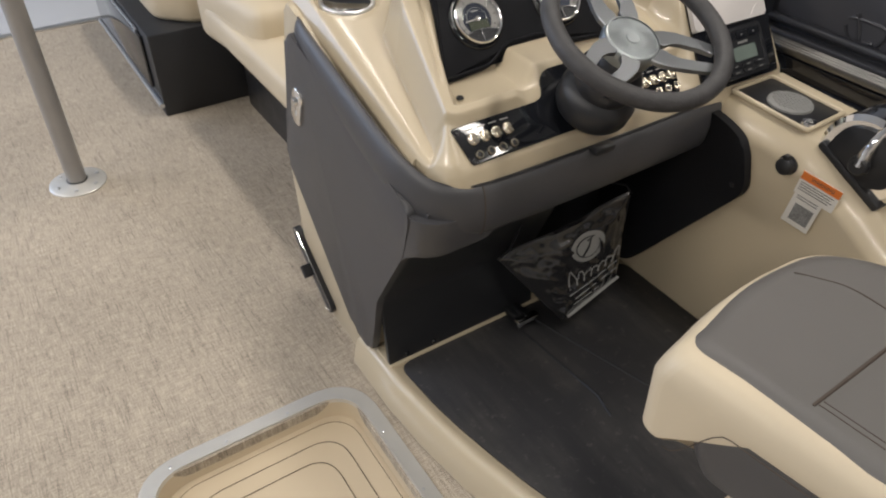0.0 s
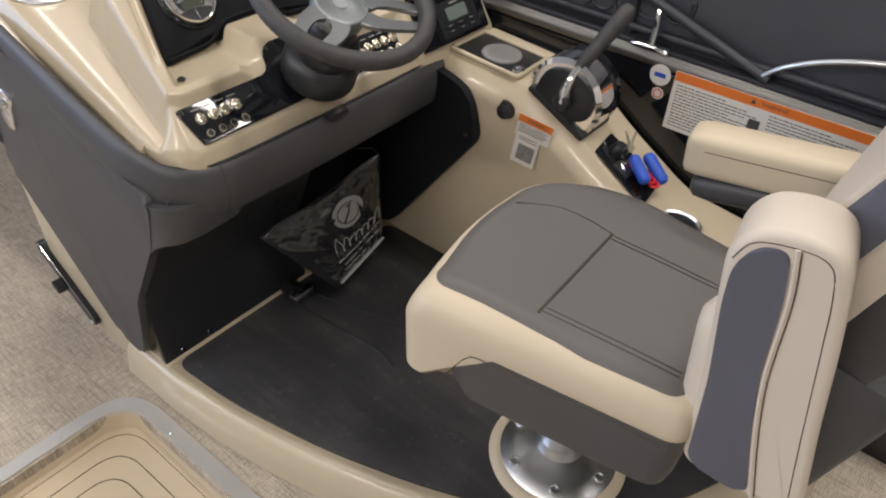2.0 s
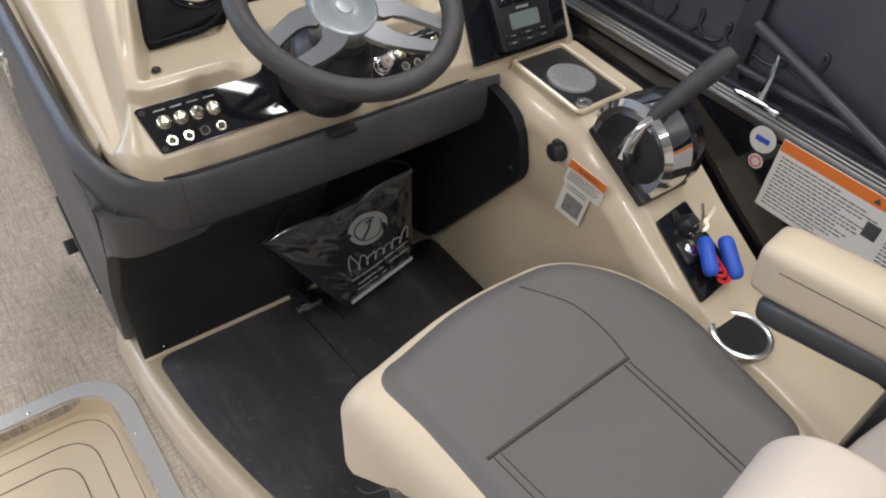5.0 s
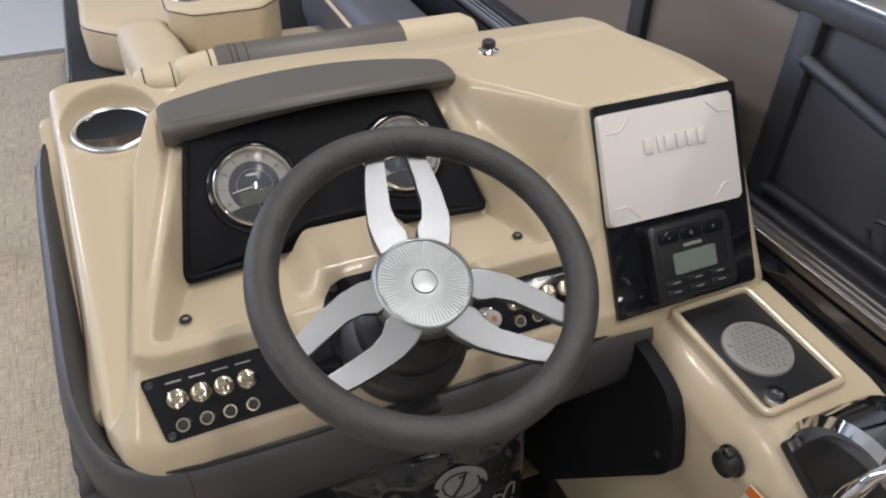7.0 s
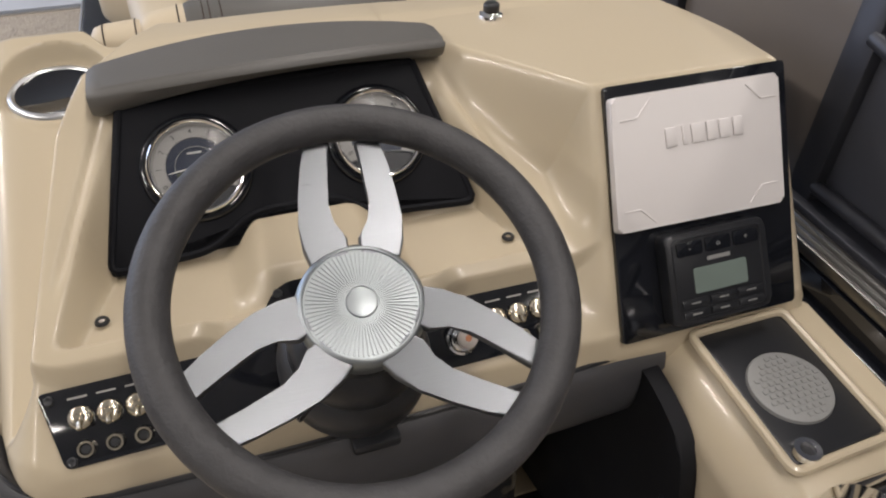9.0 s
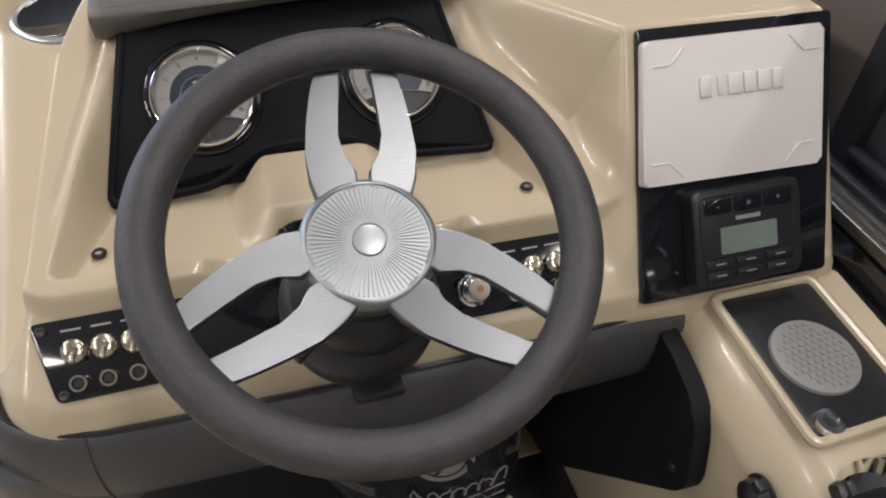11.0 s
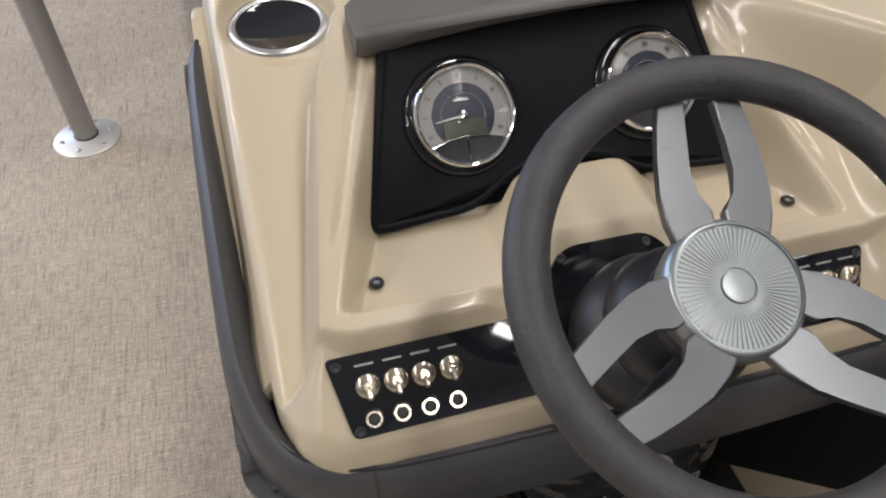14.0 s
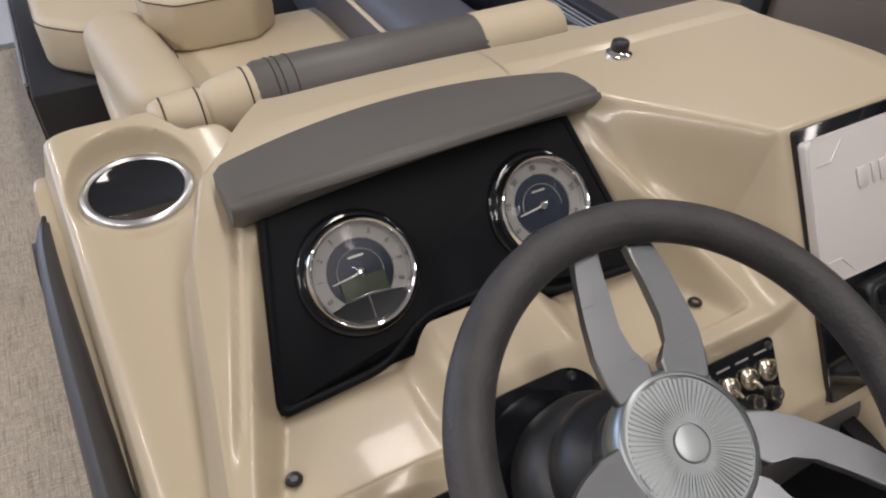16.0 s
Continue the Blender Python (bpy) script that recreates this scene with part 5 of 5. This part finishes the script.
upright = part("folded_armrest", soft_block(BK, -0.234, -0.132, 0.013), VCREAM, chair, "cream armrest folded upright")
SIDEP = [(-0.243, 0.437), (-0.228, 0.60), (-0.207, 0.73), (-0.203, 0.785), (-0.222, 0.822), (-0.254, 0.826), (-0.268, 0.76), (-0.281, 0.64), (-0.302, 0.54), (-0.332, 0.427), (-0.30, 0.424)]
part("side_panel", back(SIDEP, -0.2365, -0.21, 0.004), VBLUE, upright, "blue-grey vinyl side panel")
part("piping", sweep([(-0.2345, y, z) for y, z in resample([(-0.258, 0.832), (-0.273, 0.76), (-0.286, 0.64), (-0.307, 0.54), (-0.338, 0.425)], 5)], 0.0034, 6), VCREAM, upright)
part("seam", sweep([(-0.2350, y, z) for y, z in resample([(-0.263, 0.830), (-0.2775, 0.76), (-0.2905, 0.64), (-0.3115, 0.54), (-0.342, 0.427)], 5)], 0.0007, 5), STITCH, upright)
part("seam", sweep([(-0.2340, y, z) for y, z in resample([(-0.200, 0.792), (-0.216, 0.822), (-0.262, 0.832), (-0.294, 0.825), (-0.309, 0.79), (-0.326, 0.71), (-0.354, 0.57), (-0.378, 0.455)], 5)], 0.0008, 5), STITCH, upright)
part("back_wing", moved(pillow(0.075, 0.085, 0.22, 0.034, 8), pose(-0.185, -0.238, 0.585, -6, 0, 0)), VCREAM, chair, "cream vinyl back wing")
part("back_skirt", moved(pillow(0.38, 0.17, 0.30, 0.04, 7), pose(0.025, -0.355, 0.49, 14, 0, 0)), VGREY, chair, "charcoal vinyl back skirt")
for s in (1,):
    arm = part("armrest", moved(pillow(0.084, 0.30, 0.086, 0.020, 10), pose(s * 0.285, -0.195, 0.640, -5, 0, 0)), VBEIGE, chair, "beige padded armrest")
    part("armrest_base", moved(pillow(0.076, 0.27, 0.05, 0.022, 7), pose(s * 0.285, -0.205, 0.578, -8, 0, 0)), VGREY, chair)
    part("armrest_seam", sweep([(s * 0.285 + 0.0415 * q, -0.195 + y, 0.654 - 0.087 * y) for q, y in [(-1, 0.115), (-1, -0.13)]], 0.0012, 5), STITCH, chair)
    part("armrest_bracket", box(s * 0.24 - 0.02, s * 0.24 + 0.05, -0.30, -0.26, 0.40, 0.59, 0.01), BLACK, chair)
ped = part("pedestal_base", lathe([(0.10, 0.0), (0.125, 0.002), (0.128, 0.012), (0.12, 0.022), (0.09, 0.03), (0.05, 0.05), (0.045, 0.07)], 48), SATIN, chair, "cast aluminium pedestal base", m=Matrix.Translation((-0.02, -0.02, 0)))
part("pedestal_ring", lathe([(0.118, 0.0), (0.142, 0.001), (0.145, 0.010), (0.132, 0.020), (0.122, 0.020)], 48), VBEIGE, chair, m=Matrix.Translation((-0.02, -0.02, 0)))
part("pedestal_post", lathe([(0.045, 0.05), (0.04, 0.29)], 32), SATIN, chair, m=Matrix.Translation((-0.02, -0.02, 0)))
for i in range(6):
    a = radians(60 * i + 20)
    part("pedestal_bolt", lathe([(0.004, 0.008), (0.007, 0.01), (0.011, 0.009), (0.012, 0)], 14), SATIN, ped, m=Matrix.Translation((0.10 * math.cos(a), 0.10 * math.sin(a), 0.024)))

# ---------------------------------------------------------------- starboard fence
fence = tagged(thing("wall_fence", "black boat fence with panels, posts and a ribbed aluminium rail", "fence", (1.40, 0.5, 0)), kind="structure")
FM = Matrix.Translation((-1.40, -0.5, 0))
part("lower_panel", box(1.389, 1.42, -2.5, 4.4, 0.0, 0.722, 0.0), GLOSS, fence, "gloss black lower panel", smooth=False, m=FM)
part("lower_rib", box(1.376, 1.392, 1.10, 1.66, 0.655, 0.685, 0.007), GLOSS, fence, m=FM)
rail = part("rail", box(1.392, 1.445, -2.5, 4.4, 0.724, 0.742, 0.004), RAIL, fence, "ribbed aluminium rail", m=FM)
for i in range(4):
    part("rail_rib", sweep([(1.398 + 0.0125 * i, -2.5, 0.742), (1.398 + 0.0125 * i, 4.4, 0.742)], 0.003, 6), RAIL, rail, m=None)
part("ledge", box(1.43, 1.49, -2.5, 4.4, 0.735, 0.752, 0.003), FRAME, fence, m=FM)
for y0, y1, mt in ((-2.5, -0.55, FENCE), (-0.5, 1.088, FENCE), (1.124, 1.520, FENCE), (1.565, 1.885, TINT), (1.925, 2.7, TINT), (2.75, 4.4, FENCE)):
    part("panel", box(1.462, 1.47, y0, y1, 0.752, 1.03, 0.0), mt, fence, smooth=False, m=FM)
for y in (-0.525, 1.106, 1.542, 1.905, 2.72):
    part("post", box(1.445, 1.485, y - 0.021, y + 0.021, 0.745, 1.06, 0.004), FRAME, fence, m=FM)
part("top_rail", box(1.445, 1.49, -2.5, 4.4, 1.03, 1.065, 0.006), FRAME, fence, m=FM)
part("top_cap", box(1.452, 1.484, -2.5, 1.52, 1.065, 1.071, 0.002), SATIN, fence, m=FM)
part("lower_tube", sweep([(1.452, 1.525, 0.772), (1.452, -0.45, 0.772)], 0.010, 12), FRAME, fence, m=FM)
brace = part("brace_tube", sweep([(1.450, 1.530, 0.976), (1.448, 1.12, 0.892)], 0.011, 14), FRAME, fence, "black sloping brace tube", m=FM)
part("brace_rivet", moved(lathe([(0, 0.005), (0.004, 0.004), (0.006, 0)], 12), pose(1.438, 1.215, 0.915, 0, -70, 0)), CHROME, brace)
part("brace_tube", sweep([(1.446, 1.09, 0.856), (1.440, 0.90, 0.800), (1.436, 0.765, 0.757)], 0.011, 14), FRAME, fence, "black sloping brace tube", m=FM)
# raised script on the panel, as plain flowing strokes
part("raised_emblem", sweep([(1.4615, 1.306 + 0.046 * math.cos(a), 0.802 + 0.030 * math.sin(a) + 0.008 * math.cos(2 * a)) for a in np.linspace(0.4, 6.1, 28)], 0.0042, 6), FRAME, fence, m=FM)
part("raised_emblem", sweep([(1.4615, 1.331, 0.834), (1.4615, 1.311, 0.777), (1.4615, 1.281, 0.784)], 0.0048, 6), FRAME, fence, m=FM)
part("raised_script", sweep([(1.4615, 1.235 - 0.30 * t - 0.016 * math.sin(2 * math.pi * 5 * t), 0.778 + 0.030 * t + 0.016 * (1 - math.cos(2 * math.pi * 5 * t)) * (1.0 + 0.6 * math.sin(9 * t))) for t in np.linspace(0, 1, 110)], 0.0042, 8), FRAME, fence, m=FM)
# cleat-like chrome bracket on the rail
part("chrome_bracket", merge(moved(pillow(0.03, 0.09, 0.016, 0.007, 5), pose(1.42, 1.02, 0.752)), sweep([(1.42, 1.02, 0.75), (1.428, 1.02, 0.80), (1.44, 1.03, 0.83)], [0.010, 0.006, 0.005], 8)), CHROME, fence, m=FM)
part("grab_wire", sweep(resample([(1.432, 0.785, 0.758), (1.430, 0.74, 0.798), (1.430, 0.66, 0.836), (1.430, 0.55, 0.862), (1.430, 0.42, 0.856), (1.432, 0.30, 0.80), (1.434, 0.26, 0.755)], 6), 0.0055, 8), SATIN, fence, m=FM)

# labels on the lower panel
wl = thing("warning_label", "white warning label with an orange header", "label", (1.3885, 0.732, 0.672))
WL = plane_pose((0, 0, 0), (0, -1, 0.015), (0, 0.015, 1))
sheet = part("sheet", prism(rect(0.412, 0.135, 0.003), 0, 0.0012), PAPER, wl, smooth=False, m=WL)
part("header", box(-0.205, 0.205, 0.046, 0.067, 0.0012, 0.0018), ORANGE, sheet, smooth=False)
words("header_word", "WARNING", 0.0115, INK, sheet, Matrix.Translation((0.010, 0.0565, 0.0021)), 0.0002)
part("header_sign", prism([(-0.006, -0.005), (0.006, -0.005), (0, 0.006)], 0.0018, 0.0022), INK, sheet, smooth=False, m=Matrix.Translation((-0.034, 0.0565, 0)))
rnd = random.Random(4)


def print_row(length):
    """A line of unreadable small print: short bars with gaps."""
    bars, x = [], 0.0
    while x < length - 0.004:
        w = min(rnd.uniform(0.004, 0.013), length - x)
        bars.append(box(x, x + w, -0.0011, 0.0011, 0.0012, 0.0016))
        x += w + 0.0022
    return merge(*bars)


for c in range(2):
    for i in range(14):
        length = (0.19 if i % 4 else 0.13) * rnd.uniform(0.82, 1.0) * (0.8 if c == 0 and i > 8 else 1)
        part("print_line", print_row(length), INK, sheet, smooth=False, m=Matrix.Translation((-0.197 + 0.202 * c, 0.037 - 0.0072 * i, 0)))
part("pictogram", box(-0.012, 0.012, -0.014, 0.014, 0.0016, 0.0022), INK, sheet, smooth=False, m=Matrix.Translation((-0.02, 0.005, 0)))
for yy, zz, r, mt, nm in ((0.972, 0.714, 0.024, PAPER, "round_sticker"), (0.968, 0.672, 0.0135, PAPER, "small_sticker")):
    st = thing(nm, "round white sticker on the black panel", "sticker", (1.3885, yy, zz))
    disc = part("disc", lathe([(0, 0.0012), (r, 0.001), (r, 0)], 32), mt, st, smooth=False, m=WL)
    if r > 0.02:
        part("blue_mark", box(-0.013, 0.013, -0.005, 0.005, 0.0012, 0.0018), BLUEFOAM, disc, smooth=False)
    else:
        part("red_ring", lathe([(0.008, 0.0012), (0.008, 0.0018), (0.0105, 0.0018), (0.0105, 0.0012)], 24), RED, disc, smooth=False)

# ---------------------------------------------------------------- bow lounge and table post
bow = thing("bow_lounge", "beige vinyl bow lounge with charcoal roll bolster on black base", "lounge", (0.9, 2.6, 0))
BM = Matrix.Translation((-0.9, -2.6, 0))
part("base", box(0.70, 1.385, 1.95, 3.2, 0.0, 0.32, 0.008), BLACK, bow, "black base", m=BM)
part("side_cushion", moved(pillow(0.80, 1.22, 0.13, 0.05, 9), pose(0.955, 2.56, 0.425)), VBEIGE, bow, m=BM)
arm = part("armrest", moved(pillow(0.16, 0.54, 0.24, 0.055, 9), pose(0.655, 2.92, 0.455, -2, 0, 5)), VBEIGE, bow, m=BM)
part("armrest_seam", sweep([(0.725, 2.68, 0.548), (0.738, 2.90, 0.545), (0.725, 3.06, 0.535)], 0.0015, 5), STITCH, bow, m=BM)
part("back_wedge", moved(pillow(0.60, 0.20, 0.44, 0.05, 8), pose(1.0, 2.07, 0.60, 12, 0, 0)), VBEIGE, bow, m=BM)
part("shore_cushion", moved(pillow(0.20, 1.25, 0.30, 0.06, 8), pose(1.275, 2.85, 0.52)), VBLUE, bow, "blue-grey back cushion", m=BM)
part("cushion_piping", sweep([(1.17, 2.30, 0.60), (1.17, 2.9, 0.605), (1.17, 3.42, 0.60)], 0.006, 6), VBEIGE, bow, m=BM)
ROLL = Vector((0.876, 2.03, 0.856))
part("roll_bolster", moved(lathe([(0, -0.164), (0.043, -0.163), (0.047, -0.154), (0.047, 0.162), (0.043, 0.171), (0, 0.172)], 32), pose(*ROLL) @ AX), VISOR, bow, "charcoal roll bolster", m=BM)
for x in (0.738, 0.747, 0.763):
    part("bolster_seam", moved(sweep([(0.0472 * math.cos(a), 0.0472 * math.sin(a), 0) for a in (2 * math.pi * k / 32 for k in range(32))], 0.0010, 5, closed=True), pose(x, ROLL.y, ROLL.z) @ AX), STITCH, bow, m=BM)
part("bolster_end", moved(lathe([(0, -0.040), (0.022, -0.038), (0.033, -0.030), (0.037, -0.018), (0.042, 0.018), (0.0435, 0.030)], 28), pose(0.686, ROLL.y, ROLL.z) @ AX), VBEIGE, bow, m=BM)
part("bolster_end", moved(lathe([(0.046, -0.06), (0.046, 0.06), (0.036, 0.082), (0, 0.088)], 28), pose(1.095, ROLL.y, ROLL.z + 0.002) @ AX), VBEIGE, bow, m=BM)
part("bolster_end", moved(lathe([(0, -0.042), (0.018, -0.040), (0.027, -0.034), (0.031, -0.022), (0.034, 0.022), (0.030, 0.034), (0, 0.038)], 28), pose(0.622, ROLL.y + 0.004, ROLL.z - 0.006) @ AX), VBEIGE, bow, m=BM)
for x, r, dz in ((0.644, 0.0338, -0.006), (0.600, 0.0313, -0.006), (0.704, 0.0424, 0.0)):
    part("bolster_seam", moved(sweep([(r * math.cos(a), r * math.sin(a), 0) for a in (2 * math.pi * k / 32 for k in range(32))], 0.0012, 5, closed=True), pose(x, ROLL.y - dz * 0.66, ROLL.z + dz) @ AX), STITCH, bow, m=BM)
fwd = thing("bow_bench", "beige vinyl bench seat on a black side panel base", "bench", (0.8, 3.6, 0))
NM = Matrix.Translation((-0.8, -3.6, 0))
part("base", box(0.385, 1.385, 3.27, 4.3, 0.0, 0.33, 0.008), BLACK, fwd, "black base", m=NM)
part("side_panel", box(0.372, 0.386, 3.36, 4.22, 0.09, 0.30, 0.004), GLOSS, fwd, "gloss side panel", m=NM)
part("base_strip", sweep([(0.378, 3.27, 0.05), (0.378, 4.3, 0.05)], 0.010, 8), SATIN, fwd, m=NM)
part("panel_strip", sweep([(0.376, 3.40, 0.31), (0.376, 4.2, 0.31)], 0.006, 8), SATIN, fwd, m=NM)


def octagon(x0, x1, y0, y1, c):
    return [(x0 + c, y0), (x1 - c, y0), (x1, y0 + c), (x1, y1 - c), (x1 - c, y1), (x0 + c, y1), (x0, y1 - c), (x0, y0 + c)]


def fat(outline, z0, z1, r):
    """A soft-edged cushion on an outline."""
    bm = bmesh.new()
    c = Vector((sum(p[0] for p in outline) / len(outline), sum(p[1] for p in outline) / len(outline)))
    rows = []
    for k in range(13):
        a = math.pi * k / 12 - math.pi / 2
        d, z = -r * (1 - math.cos(a)), (z0 + r if a < 0 else z1 - r) + r * math.sin(a)
        rows.append([bm.verts.new((*(Vector(p) + (Vector(p) - c).normalized() * d), z)) for p in outline])
    for a, b in zip(rows, rows[1:]):
        for i in range(len(a)):
            bm.faces.new((a[i], a[(i + 1) % len(a)], b[(i + 1) % len(a)], b[i]))
    bm.faces.new(rows[0][::-1]), bm.faces.new(rows[-1])
    return bm


part("seat_cushion", fat(rounded(octagon(0.45, 0.95, 3.29, 3.88, 0.12), 0.05), 0.325, 0.485, 0.035), VBEIGE, fwd, m=NM)
part("seat_piping", sweep([(x, y, 0.468) for x, y in rounded(octagon(0.45, 0.95, 3.29, 3.88, 0.12), 0.05)], 0.002, 5, closed=True), STITCH, fwd, m=NM)
part("seat_cushion", fat(rounded(octagon(0.45, 1.1, 3.90, 4.28, 0.08), 0.05), 0.325, 0.485, 0.035), VBEIGE, fwd, m=NM)
caddy = thing("cup_armrest", "beige padded eight-sided armrest with two cup holders", "armrest", (0.94, 3.10, 0.0))
CM = Matrix.Translation((-0.94, -3.10, 0))
part("body", fat(rounded(octagon(0.705, 1.035, 2.99, 3.27, 0.07), 0.02), 0.488, 0.625, 0.020), VBEIGE, caddy, m=CM)
part("seam", sweep([(x, y, 0.613) for x, y in rounded(octagon(0.705, 1.035, 2.99, 3.27, 0.07), 0.02)], 0.0018, 5, closed=True), STITCH, caddy, m=CM)
for cx in (0.785, 0.955):
    rim = part("cup_rim", lathe([(0.046, 0.001), (0.052, 0.005), (0.056, 0.001), (0.056, 0)], 28), CHROME, caddy, m=CM @ Matrix.Translation((cx, 3.13, 0.6245)))
    # no hollow here: a black disc gives the opening its dark inside
    part("cup_dark_disc", lathe([(0, 0.0015), (0.047, 0.0025)], 24), GLOSS, rim)

POSTMETAL = mat("dull_aluminium_tube", (0.36, 0.35, 0.34), 0.5, 0.6, noise_scale=14, noise_amount=0.12)
post = thing("table_post", "satin aluminium table post in a screwed floor flange", "table post", (-0.008, 2.972, 0))
part("flange", lathe([(0, 0.014), (0.035, 0.014), (0.04, 0.012), (0.085, 0.008), (0.092, 0.004), (0.092, 0)], 48), FRAMEPAINT, post, "white-painted floor flange")
part("tube", lathe([(0.031, 0.012), (0.031, 0.70), (0, 0.70)], 32), POSTMETAL, post)
part("tube_seal", lathe([(0.0315, 0.018), (0.034, 0.017), (0.034, 0.012)], 32), BLACK, post)
for i in range(6):
    a = radians(60 * i + 15)
    part("flange_screw", lathe([(0.002, 0.002), (0.004, 0.004), (0.007, 0.003), (0.0075, 0)], 12), SATIN, post, m=Matrix.Translation((0.068 * math.cos(a), 0.068 * math.sin(a), 0.009)))
for lx, ly in LAMP_SPOTS:
    fx = thing("ceiling_light", "long ceiling light fitting", "ceiling light", (lx, ly, 4.175), group="showroom ceiling lights")
    part("housing", box(-0.2, 0.2, -0.78, 0.78, 0.0, 0.026, 0.004), WHITE, fx)
